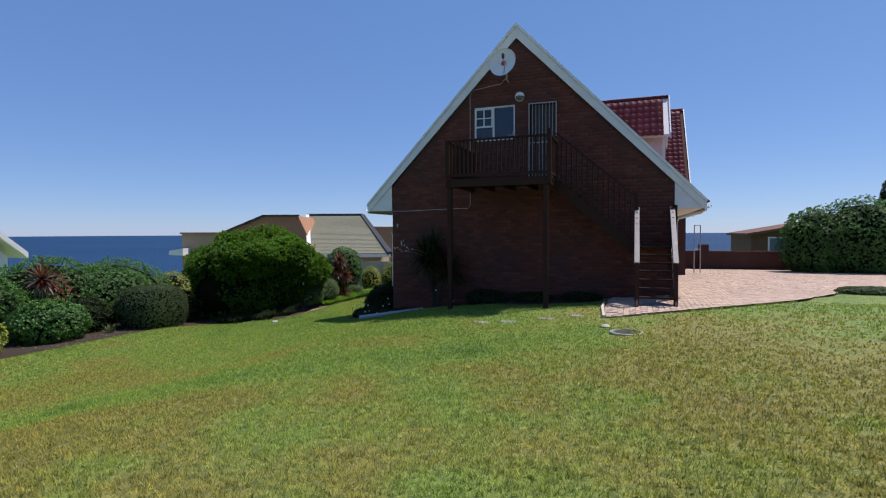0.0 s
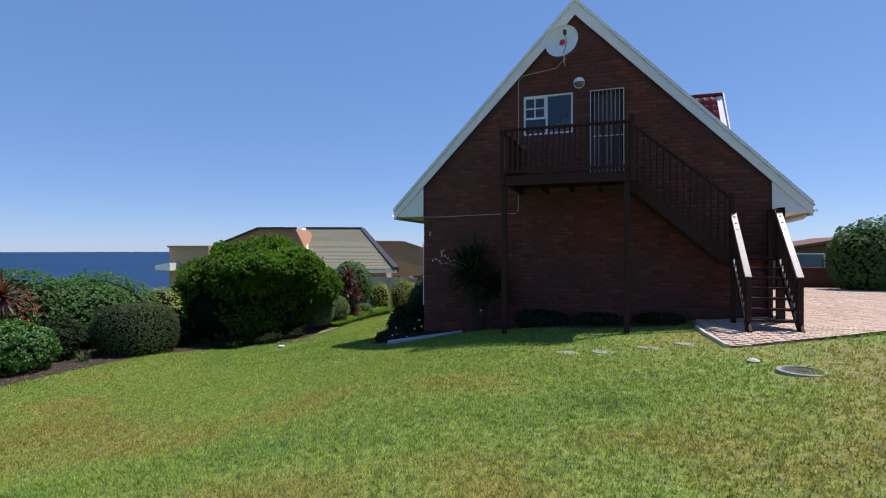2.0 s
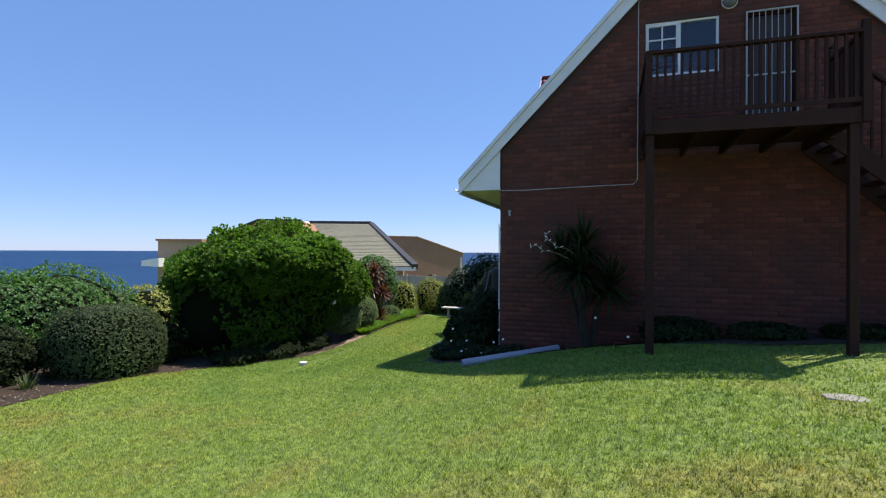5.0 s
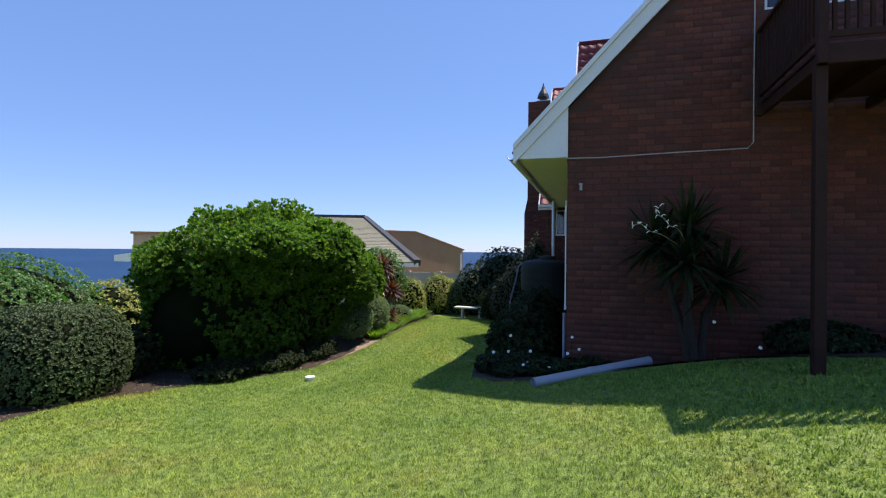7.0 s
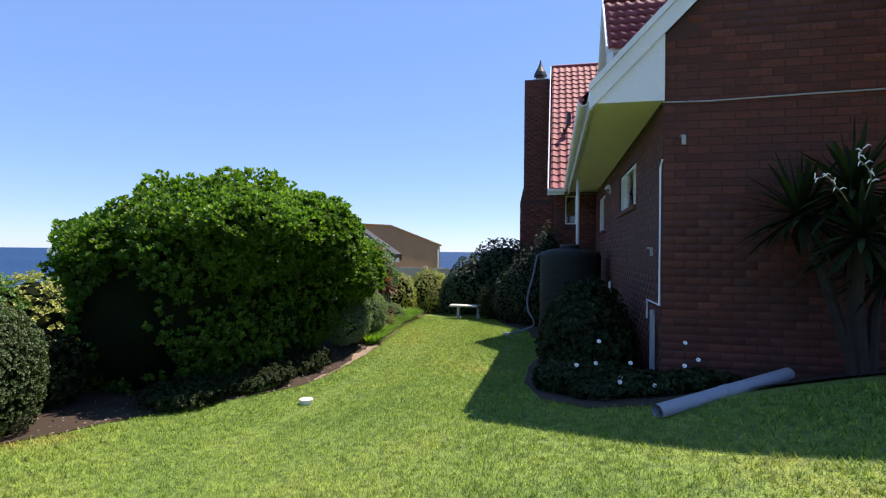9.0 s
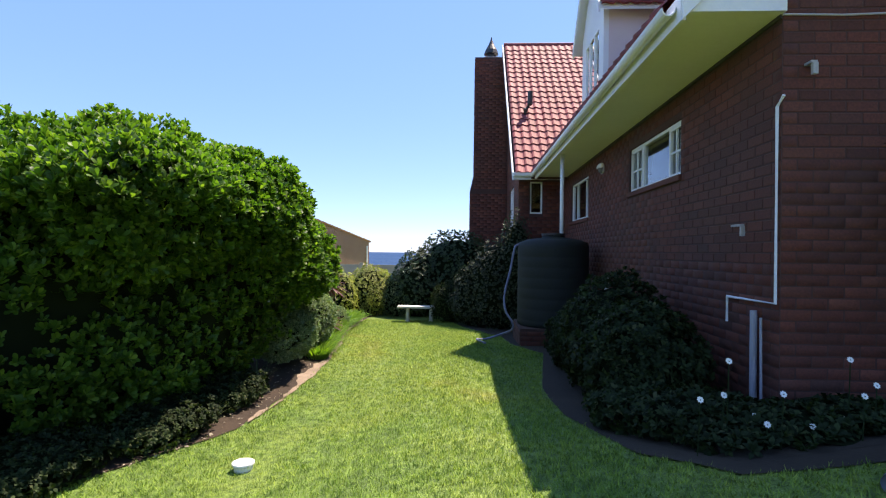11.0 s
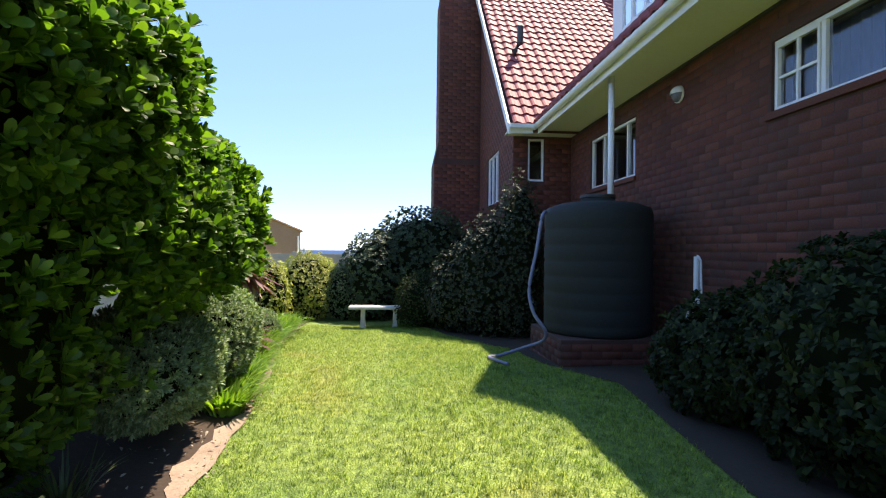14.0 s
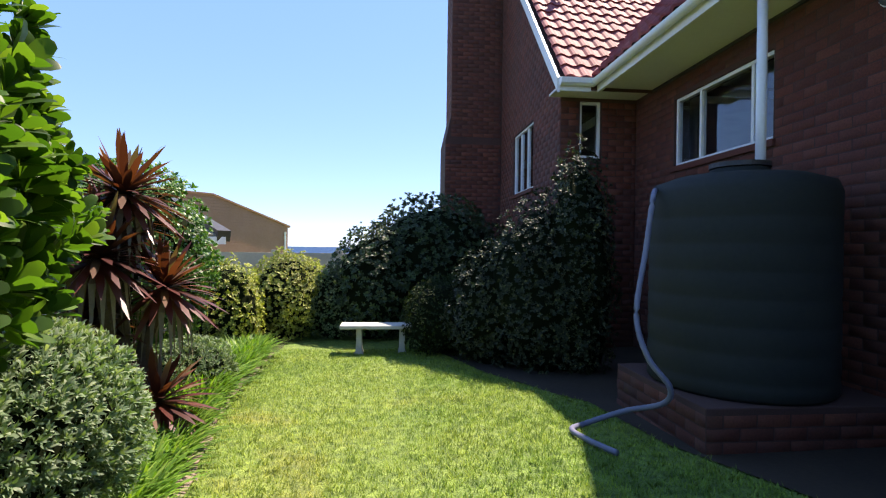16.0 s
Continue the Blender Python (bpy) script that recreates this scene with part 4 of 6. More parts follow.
placed(sp, "waste_pipe", Shape().tube([(XL - 0.05, 14.87, -0.54), (XL - 0.05, 14.87, gz(XL - 0.05, 14.87) - 0.02)], 0.029, 10), M_PLASTIC)
placed(sp, "thin_pipe", Shape().tube([(XL - 0.05, 14.76, -0.59), (XL - 0.05, 14.74, gz(XL - 0.05, 14.74) - 0.02)], 0.011, 8), M_PLASTIC)
pp = thing("standpipe", "short white waste pipe against the brick wall", "pipe", (XL, 19.65, -0.79))
placed(pp, "riser", Shape().tube([(XL - 0.045, 19.65, -0.47), (XL - 0.045, 19.65, -1.01)], 0.035, 10), M_WHITE)
placed(pp, "hose_tail", Shape().tube([(XL - 0.05, 19.63, -0.46), (XL - 0.06, 19.55, -0.51), (XL - 0.06, 19.53, -0.89)], 0.012, 8), M_WHITE)
placed(pp, "meter_box", Shape().box(XL - 0.19, 19.42, -1.25, XL - 0.012, 19.67, -1.02), M_CONCRETE, "small pale box on the wall", bevel=0.015)
for at in ((XL - 0.008, 15.2, 0.2), (-6.85, YG - 0.008, 1.465)):
    tap = tagged(part("wall_bracket", Shape().box(at[0] - 0.04, at[1] - 0.08, at[2], at[0] + 0.01, at[1] + 0.08, at[2] + 0.02).box(at[0] - 0.03, at[1] - 0.09, at[2] - 0.09, at[0] + 0.01, at[1] - 0.06, at[2]), M_IRON), "small grey metal bracket on brick", "bracket")
slot = thing("wall_vent", "narrow white louvred vent high on the wing gable", "vent", (WX0, 28.74, 4.47))
placed(slot, "frame", Shape().box(WX0 - 0.03, 28.65, 4.47, WX0 - 0.005, 28.68, 5.22).box(WX0 - 0.03, 28.80, 4.47, WX0 - 0.005, 28.83, 5.22), M_FRAME)
for k in range(5):
    placed(slot, "slat", Shape().box(WX0 - 0.026, 28.682, 4.49 + k * 0.151, WX0 - 0.006, 28.798, 4.49 + k * 0.151 + 0.06), M_FRAME)
tagged(part("wall_bracket", Shape().spun([(0.03, 0), (0.05, 0.03), (0.05, 0.09), (0.02, 0.12)], (WX0 - 0.055, 28.59, 1.27), 14), M_WHITE), "small white fitting on the wing wall", "bracket")
dp = thing("downpipe", "white downpipe from the gutter into a water tank", "downpipe", (-7.86, 20.55, 0.3))
placed(dp, "pipe", Shape().tube([(-7.74, 20.6, TIP_Z - 0.09), (-7.74, 20.6, 0.8), (-7.74, 20.6, 0.1)], 0.04, 12), M_WHITE, smooth=True)

ep = thing("downpipe", "white downpipe bending back from the eave to the court wall", "downpipe", (XR + 0.06, 14.95, 0.5))
ez = gz(XR + 0.06, 14.95)
placed(ep, "elbow", Shape().tube([(TIP_R - 0.02, YG + 0.25, TIP_Z - 0.2), (TIP_R - 0.08, YG + 0.27, TIP_Z - 0.28), (XR + 0.12, 14.92, TIP_Z - 0.42), (XR + 0.06, 14.95, TIP_Z - 0.52)], 0.045, 12), M_WHITE, smooth=True)
placed(ep, "pipe", Shape().tube([(XR + 0.06, 14.95, TIP_Z - 0.5), (XR + 0.06, 14.95, ez)], 0.048, 12), M_WHITE, smooth=True)
for z in (0.9, -0.1):
    placed(ep, "clip", Shape().tube([(XR + 0.06, 14.95, z), (XR + 0.06, 14.95, z + 0.04)], 0.056, 12), M_WHITE)

tank = thing("water_tank", "dark grey-green plastic rainwater tank on a brick plinth", "water tank", (-7.9, 20.63, -1.48))
prof = [(0.66, 0.0), (0.69, 0.03)]
for k in range(7):
    z = 0.1 + k * 0.2
    prof += [(0.69, z), (0.685, z + 0.02), (0.685, z + 0.05), (0.69, z + 0.07)]
prof += [(0.69, 1.54), (0.66, 1.62), (0.5, 1.68), (0.22, 1.72), (0.22, 1.75), (0.2, 1.76)]
part("body", Shape().spun(prof, (0, 0, 0), 48), M_TANK, tank, smooth=True)
part("lid", Shape().spun([(0.2, 1.76), (0.23, 1.762), (0.23, 1.8), (0.05, 1.81)], (0, 0, 0), 24), M_DARK, tank)
plinth = tagged(part("plinth", Shape().box(-8.6, 19.95, -2.0, -7.07, 21.35, -1.48), M_MORTAR, bevel=0.01), "low dark plinth under a water tank", "plinth")
hose = thing("hose", "pale blue ribbed hose hanging from a tank onto grass", "hose", (-8.9, 20.2, -1.7))


def curve_points(ctrl, steps=10):
    """Points on a smooth line through the given ones."""
    c = [Vector(p) for p in ctrl]
    out = []
    for k in range(len(c) - 1):
        p0, p1, p2, p3 = c[max(k - 1, 0)], c[k], c[k + 1], c[min(k + 2, len(c) - 1)]
        for s in range(steps):
            t = s / steps
            out.append(0.5 * ((2 * p1) + (p2 - p0) * t + (2 * p0 - 5 * p1 + 4 * p2 - p3) * t * t + (3 * p1 - p0 - 3 * p2 + p3) * t ** 3))
    return out + [c[-1]]


hp = curve_points([(-8.56, 20.75, 0.1), (-8.66, 20.6, 0.02), (-8.74, 20.55, -0.4), (-8.86, 20.45, -0.9), (-8.84, 20.3, -1.2), (-8.72, 20.2, -1.4), (-8.72, 20.3, -1.55), (-8.9, 20.55, -1.68), (-9.2, 20.6, gz(-9.2, 20.6) + 0.035), (-9.38, 20.4, gz(-9.38, 20.4) + 0.035), (-9.34, 20.15, gz(-9.34, 20.15) + 0.035), (-9.24, 19.92, gz(-9.24, 19.92) + 0.035)])
placed(hose, "tube", Shape().tube(hp, [0.021 + 0.002 * (k % 2) for k in range(len(hp))], 10), M_HOSE, smooth=True)

pipe = thing("drain_pipe", "loose white plastic drain pipe lying on the slope", "pipe", (-7.4, 13.2, -1.26))
a, b = Vector((-7.39, 13.02, gz(-7.39, 13.02) + 0.06)), Vector((-5.9, 14.2, gz(-5.9, 14.2) + 0.09))
pv = Shape().tube([a, a.lerp(b, 0.5), b], 0.065, 20, False)
pv.tube([b, a.lerp(b, 0.5), a], 0.058, 20, False)
placed(pipe, "pipe", pv, M_PLASTIC, smooth=True)
placed(pipe, "joint", Shape().tube([a.lerp(b, 0.46), a.lerp(b, 0.5)], 0.071, 20), M_PLASTIC)

bench = thing("bench", "weathered pale stone slab bench on two square legs", "bench", (-10.85, 24.46, -1.47))
bz = gz(-10.9, 24.4)
placed(bench, "seat", Shape().box(-11.5, 24.28, bz + 0.375, -10.22, 24.66, bz + 0.43), M_CONCRETE, bevel=0.012)
for x in (-11.22, -10.58):
    placed(bench, "leg", Shape().prism([(x - 0.075, bz - 0.03), (x + 0.075, bz - 0.03), (x + 0.045, bz + 0.06), (x + 0.04, bz + 0.375), (x - 0.04, bz + 0.375), (x - 0.045, bz + 0.06)], "y", 24.36, 24.58), M_CONCRETE, bevel=0.01)

# ---- small things in the lawn ----
cap = thing("garden_light", "small white ground light cap in the lawn", "ground light", (-11.31, 14.25, gz(-11.31, 14.25)))
part("cap", Shape().spun([(0.065, 0), (0.075, 0.05), (0.085, 0.06), (0.085, 0.075), (0.02, 0.085)], (0, 0, 0), 20), M_WHITE, cap)
part("stem", Shape().spun([(0.035, -0.1), (0.035, 0.0)], (0, 0, 0), 12), M_DARK, cap)
for x, y, r in ((-2.92, 10.18, 0.19), (-2.36, 10.25, 0.2), (-1.69, 10.7, 0.19), (-1.1, 11.1, 0.18)):
    st = Shape()
    loop = [(x + r * (1 + 0.12 * math.sin(3 * k + x)) * math.cos(k * math.pi / 7), y + 0.7 * r * math.sin(k * math.pi / 7)) for k in range(14)]
    tagged(part("stepping_stone", st.prism(loop, "z", gz(x, y) - 0.05, gz(x, y) + 0.012), M_STONE, bevel=0.008), "pale round stepping stone sunk in grass", "stepping stone", "stepping stones in the lawn")
mh = thing("manhole_cover", "grey round drain cover set in the lawn", "drain cover", (-0.1, 8.82, gz(-0.1, 8.82)))
part("ring", Shape().spun([(0.27, -0.03), (0.27, 0.02), (0.22, 0.025), (0.21, 0.0)], (0, 0, 0), 28), M_STONE, mh)
part("cover", Shape().spun([(0.2, -0.02), (0.2, 0.012), (0.06, 0.014), (0.05, 0.004)], (0, 0, 0), 28), M_DARK, mh)
tagged(part("stone", Shape().spun([(0.05, 0), (0.08, 0.03), (0.05, 0.055), (0.01, 0.06)], (-0.46, 9.5, gz(-0.46, 9.5) - 0.01), 9), M_CONCRETE), "small pale stone on the grass", "stone")
ke = [(-0.68, 13.2), (-0.67, 12.2), (-0.56, 10.72)]
tagged(part("kerb", Shape().beam((*ke[0], -0.547), (*ke[1], -0.528), 0.06, 0.09).beam((*ke[1], -0.528), (*ke[2], -0.5), 0.06, 0.09), M_CONCRETE, bevel=0.01), "pale concrete kerb edging the paving", "kerb", kind="structure")

# ---- neighbouring houses and the distance ----


def rotated_house(name, label, at, turn):
    h = thing(name, label, "house", at)
    h.rotation_euler = (0, 0, radians(turn))
    return h


# a terracotta villa with a green tiled roof; its own axes: x along the eave, y away from the garden
villa = rotated_house("house", "terracotta plastered villa with a grey-green tiled roof", (-15.4, 31.0, -3.8), 22)
part("wall", Shape().box(-6.0, 0.5, 0, -0.5, 10.5, 3.7), M_SAND, villa, "sand coloured plaster wall")
roof = part("roof", Shape().add([(-5.2, 0, 3.62), (0.1, 0, 3.62), (-3.2, 11.5, 6.57), (-7.9, 11.5, 6.57), (-5.2, 0, 3.45), (0.1, 0, 3.45), (-3.2, 11.5, 6.32), (-7.9, 11.5, 6.32)], [(0, 1, 2, 3), (7, 6, 5, 4), (0, 4, 5, 1), (1, 5, 6, 2), (2, 6, 7, 3), (3, 7, 4, 0)]), M_GREEN_TILE, villa, "grey-green tiled roof slope")
ev = Vector((0, 11.5, 2.95)).normalized()
for r in range(32):
    y, z = r * 0.36 * ev.y, 3.63 + r * 0.36 * ev.z
    f = y / 11.5
    c = Shape().prism([(y, z), (y, z + 0.035), (y + 0.4 * ev.y, z + 0.4 * ev.z + 0.012), (y + 0.4 * ev.y, z + 0.4 * ev.z)], "x", -5.2 - 2.7 * f, 0.1 - 3.3 * f)
    part("tile_course", c, M_GREEN_TILE, roof)
part("ridge_cap", Shape().beam((-8.0, 11.5, 6.62), (-3.1, 11.5, 6.62), 0.35, 0.22), M_DARK, villa)
part("hip_board", Shape().beam((-3.1, 11.5, 6.54), (0.15, -0.05, 3.62), 0.35, 0.3), M_DARK, villa, "dark weathered hip capping")
part("verge_board", Shape().beam((-7.85, 11.2, 6.57), (-5.2, 0, 3.75), 0.28, 0.22), M_WHITE, villa)
part("fascia", Shape().box(-6.6, -0.06, 3.4, 0.2, -0.01, 3.6), M_WHITE, villa)
for x in (-4.2, -1.6):
    win = part("window", Shape().box(x - 0.55, 0.44, 2.0, x + 0.55, 0.56, 2.08).box(x - 0.55, 0.44, 2.9, x + 0.55, 0.56, 2.98).box(x - 0.55, 0.44, 2.08, x - 0.48, 0.56, 2.9).box(x + 0.48, 0.44, 2.08, x + 0.55, 0.56, 2.9).box(x - 0.035, 0.45, 2.08, x + 0.035, 0.55, 2.9), M_TIMBER, villa)
    part("pane", Shape().box(x - 0.48, 0.47, 2.08, x + 0.48, 0.485, 2.9), M_DARK, win)
part("tower", Shape().prism([(-12.4, 0), (-5.9, 0), (-5.9, 4.2), (-6.9, 6.3), (-9.3, 6.3), (-12.4, 5.05)], "y", 4.0, 9.0), M_TERRA, villa, "terracotta plastered upper block")
part("tower_cap", Shape().beam((-9.4, 3.95, 6.33), (-6.8, 3.95, 6.33), 0.3, 0.12).beam((-12.4, 3.95, 5.08), (-9.4, 3.95, 6.33), 0.3, 0.12), M_DARK, villa)
part("annex", Shape().box(-15.0, 3.2, 0, -12.45, 9, 5.0), M_SAND, villa, "flat-topped sand coloured annex")
part("annex_cap", Shape().box(-15.1, 3.1, 5.0, -12.45, 9, 5.12), M_TERRA, villa)
part("balcony_slab", Shape().prism([(-15.35, 3.55), (-14.4, 3.5), (-14.4, 4.0), (-15.35, 3.85)], "y", 2.0, 3.2), M_WHITE, villa, "white balcony edge")

# a brown brick gable end behind it
cot = rotated_house("house", "brown face-brick house end with a sloping parapet", (-18.3, 39.2, -4.26), 53)
g = Shape().prism([(-5.0, 0), (4.1, 0), (4.1, 4.72), (0.0, 5.9), (-2.2, 5.9), (-5.0, 5.0)], "y", 0, 0.25)
wall_b = part("wall", g, M_BROWN, cot)
for k in range(42):
    z = 0.7 + k * 0.125
    e0, e1 = (-5.0 if z < 5 else -5.0 + (z - 5.0) * 3.1), (4.1 if z < 4.7 else 4.1 - (z - 4.72) * 3.47)
    if e1 - e0 > 0.4:
        part("brick_course", Shape().box(e0, -0.03, z, e1, 0.0, z + 0.11), M_BROWN, wall_b)
part("parapet_cap", Shape().beam((4.2, 0.1, 4.76), (0.0, 0.1, 5.95), 0.4, 0.08).beam((0, 0.1, 5.95), (-2.3, 0.1, 5.95), 0.4, 0.08), M_TERRA, cot)
part("side_wall", Shape().box(3.85, 0.26, 0, 4.1, 6, 4.5), M_BROWN, cot)
part("back_roof", Shape().prism([(-5.0, 4.9), (4.05, 4.6), (0, 5.8), (-2.2, 5.8)], "y", 0.26, 6), M_BROWN, cot)
part("rain_pipe", Shape().tube([(3.9, -0.06, 0), (3.9, -0.06, 4.5)], 0.05, 8), M_WHITE, cot)
for x in (-0.6, 1.3):
    win = part("window", Shape().box(x - 0.3, -0.05, 2.55, x + 0.3, 0.0, 2.62).box(x - 0.3, -0.05, 3.15, x + 0.3, 0, 3.22).box(x - 0.3, -0.05, 2.62, x - 0.24, 0, 3.15).box(x + 0.24, -0.05, 2.62, x + 0.3, 0, 3.15), M_TIMBER, cot)
    part("pane", Shape().box(x - 0.24, -0.03, 2.62, x + 0.24, -0.022, 3.15), M_DARK, win)
part("eave", Shape().prism([(4.1, 4.3), (5.2, 4.1), (5.2, 4.2), (4.1, 4.6)], "y", 2, 5), M_WHITE, cot)

# white gable far to the west
wh = rotated_house("house", "white plastered house with a steep gable edge", (-31.0, 18.5, -3.06), 86)
part("wall", Shape().prism([(-10, 0), (-0.7, 0), (-0.7, 3.1), (-5.3, 7.2), (-10, 3.1)], "y", 0.4, 8), M_WHITE, wh)
part("roof", Shape().prism([(0.0, 3.2), (-5.3, 8.0), (-10.6, 3.2), (-10.6, 3.0), (-5.3, 7.8), (0.0, 3.0)], "y", 0, 8.4), M_WHITE, wh)
part("fascia", Shape().prism([(0.05, 3.32), (-5.3, 8.15), (-5.3, 7.8), (0.05, 3.0)], "y", -0.06, -0.01), M_WHITE, wh)

# garden wall to the north, with posts
bw = thing("garden_wall", "pale concrete panel wall with posts behind shrubs", "garden wall", (-16, 29.2, -2.07))
for k in range(9):
    x = -21 + k * 1.5
    placed(bw, "post", Shape().box(x - 0.07, 29.1, -2.97, x + 0.07, 29.25, -0.51), M_PANEL)
    if k < 8:
        for r in range(5):
            placed(bw, "panel", Shape().box(x + 0.072, 29.14, -2.77 + r * 0.44, x + 1.428, 29.2, -2.77 + r * 0.44 + 0.43), M_PANEL)

# court wall, house and scrub to the east
cw = thing("court_wall", "low red brick court wall with coping", "garden wall", (6, 30, -0.8))
placed(cw, "wall", Shape().box(XR + 1.2, 30.2, -1.1, 16, 30.42, 0.095), M_MORTAR)
placed(cw, "coping", Shape().box(XR + 1.2, 30.16, 0.095, 16, 30.46, 0.175), M_BRICK)
placed(cw, "pier", Shape().box(3.2, 30.05, -1.1, 3.65, 30.55, 0.515), M_MORTAR)
gatef = thing("yard_gate", "tall thin grey metal gate frame", "gate", (2.6, 26, -0.7))
for a, b in (((2.55, 25.9, -0.7), (2.55, 25.9, 1.49)), ((2.82, 26.1, -0.7), (2.82, 26.1, 1.49)), ((2.55, 25.9, 1.47), (2.82, 26.1, 1.47)), ((2.55, 25.9, 0.39), (2.82, 26.1, 0.39))):
    placed(gatef, "bar", Shape().tube([a, b], 0.025, 6), M_IRON)
eh = rotated_house("house", "brown brick bungalow beyond the court wall", (10.6, 41, -1.4), 0)
part("wall", Shape().prism([(-3, 0), (6, 0), (6, 2.3), (1.5, 3.0), (-3, 2.3)], "y", 0, 8), M_DARK_BRICK, eh)
part("roof", Shape().prism([(-3.3, 2.28), (1.5, 3.1), (6.3, 2.28), (6.3, 2.45), (1.5, 3.3), (-3.3, 2.45)], "y", -0.4, 8.4), M_DARK_BRICK, eh)
win = part("window", Shape().box(-2.0, -0.05, 1.1, -0.3, 0.0, 2.2), M_WHITE, eh)
part("pane", Shape().box(-1.9, -0.06, 1.2, -0.4, -0.052, 2.1), M_BLUE_CURTAIN, win)
car = thing("parked_car", "parked dark car with a red tail seen over a hedge", "car", (-25.5, 21.3, -2.3))
part("body", Shape().prism([(-1.9, 0.35), (1.9, 0.35), (1.95, 0.9), (1.2, 1.02), (0.6, 1.5), (-1.1, 1.52), (-1.8, 1.05), (-1.95, 0.9)], "y", -0.8, 0.8), M_DARK, car, bevel=0.05)
part("tail_panel", Shape().box(-1.98, -0.78, 0.75, -1.2, 0.78, 1.5), M_RED, car, "red tail panel", bevel=0.05)
for x in (-1.2, 1.2):
    for y in (-0.82, 0.66):
        part("wheel", Shape().tube([(x, y, 0.32), (x, y + 0.16, 0.32)], 0.32, 16), M_DARK, car)
car.location.z = gz(-25.5, 21.3)

# ---- plants ----


def leaf_template(length, width, fold=0.25, droop=0.2, wide=0.62, lie=0.5, blunt=False):
    """One leaf, its stalk at the origin, growing along x and tilted up by lie."""
    c, s = math.cos(lie), math.sin(lie)
    raw = [(0, 0, 0), (0.38 * length, 0.36 * width, fold * 0.3 * width), (0.38 * length, -0.36 * width, fold * 0.3 * width), (wide * length + 0.1 * length, 0.5 * width, fold * width - droop * 0.3 * length), (wide * length + 0.1 * length, -0.5 * width, fold * width - droop * 0.3 * length), (length, 0, -droop * length)]
    tris = [(0, 2, 1), (1, 2, 4), (1, 4, 3), (3, 4, 5)]
    if blunt:
        raw[5:] = [(0.94 * length, 0.3 * width, fold * 0.6 * width - droop * 0.7 * length), (0.94 * length, -0.3 * width, fold * 0.6 * width - droop * 0.7 * length), (length, 0, -droop * length)]
        tris = tris[:3] + [(3, 4, 6), (3, 6, 5), (5, 6, 7)]
    v = [(x * c - z * s, y, x * s + z * c) for x, y, z in raw]
    return v, tris


def rosette(leaves, length, width, lie=0.45, **kw):
    """A whorl of leaves round z."""
    tv, tf = [], []
    for k in range(leaves):
        a = k * 2.399
        v, f = leaf_template(length * (0.75 + 0.25 * ((k * 7) % 5) / 4), width, lie=lie + 0.5 * k / leaves, **kw)
        ca, sa = math.cos(a), math.sin(a)
        n = len(tv)
        tv += [(x * ca - y * sa, x * sa + y * ca, z + 0.12 * length * k / leaves) for x, y, z in v]
        tf += [tuple(i + n for i in t) for t in f]
    return tv, tf


def frames_for(normals, sizes):
    """Axes with z along the normals, turned by chance."""
    n = unit(normals)
    a = unit(rng.normal(size=n.shape))
    x = unit(np.cross(a, n))
    y = np.cross(n, x)
    return np.stack([x, y, n], 1) * sizes[:, None, None]


def lump(d, seed, freq, amount):
    out = np.empty(len(d))
    for k, p in enumerate(d):
        out[k] = noise.fractal((p[0] * freq + seed, p[1] * freq, p[2] * freq), 1.0, 2.0, 3)
    return 1 + amount * out


def overhang(levels, y):
    """The height under which a crown draws in: its south side, its north side."""
    return levels[0] + (levels[1] - levels[0]) * np.clip((y - 15.2) / 2.0, 0, 1)


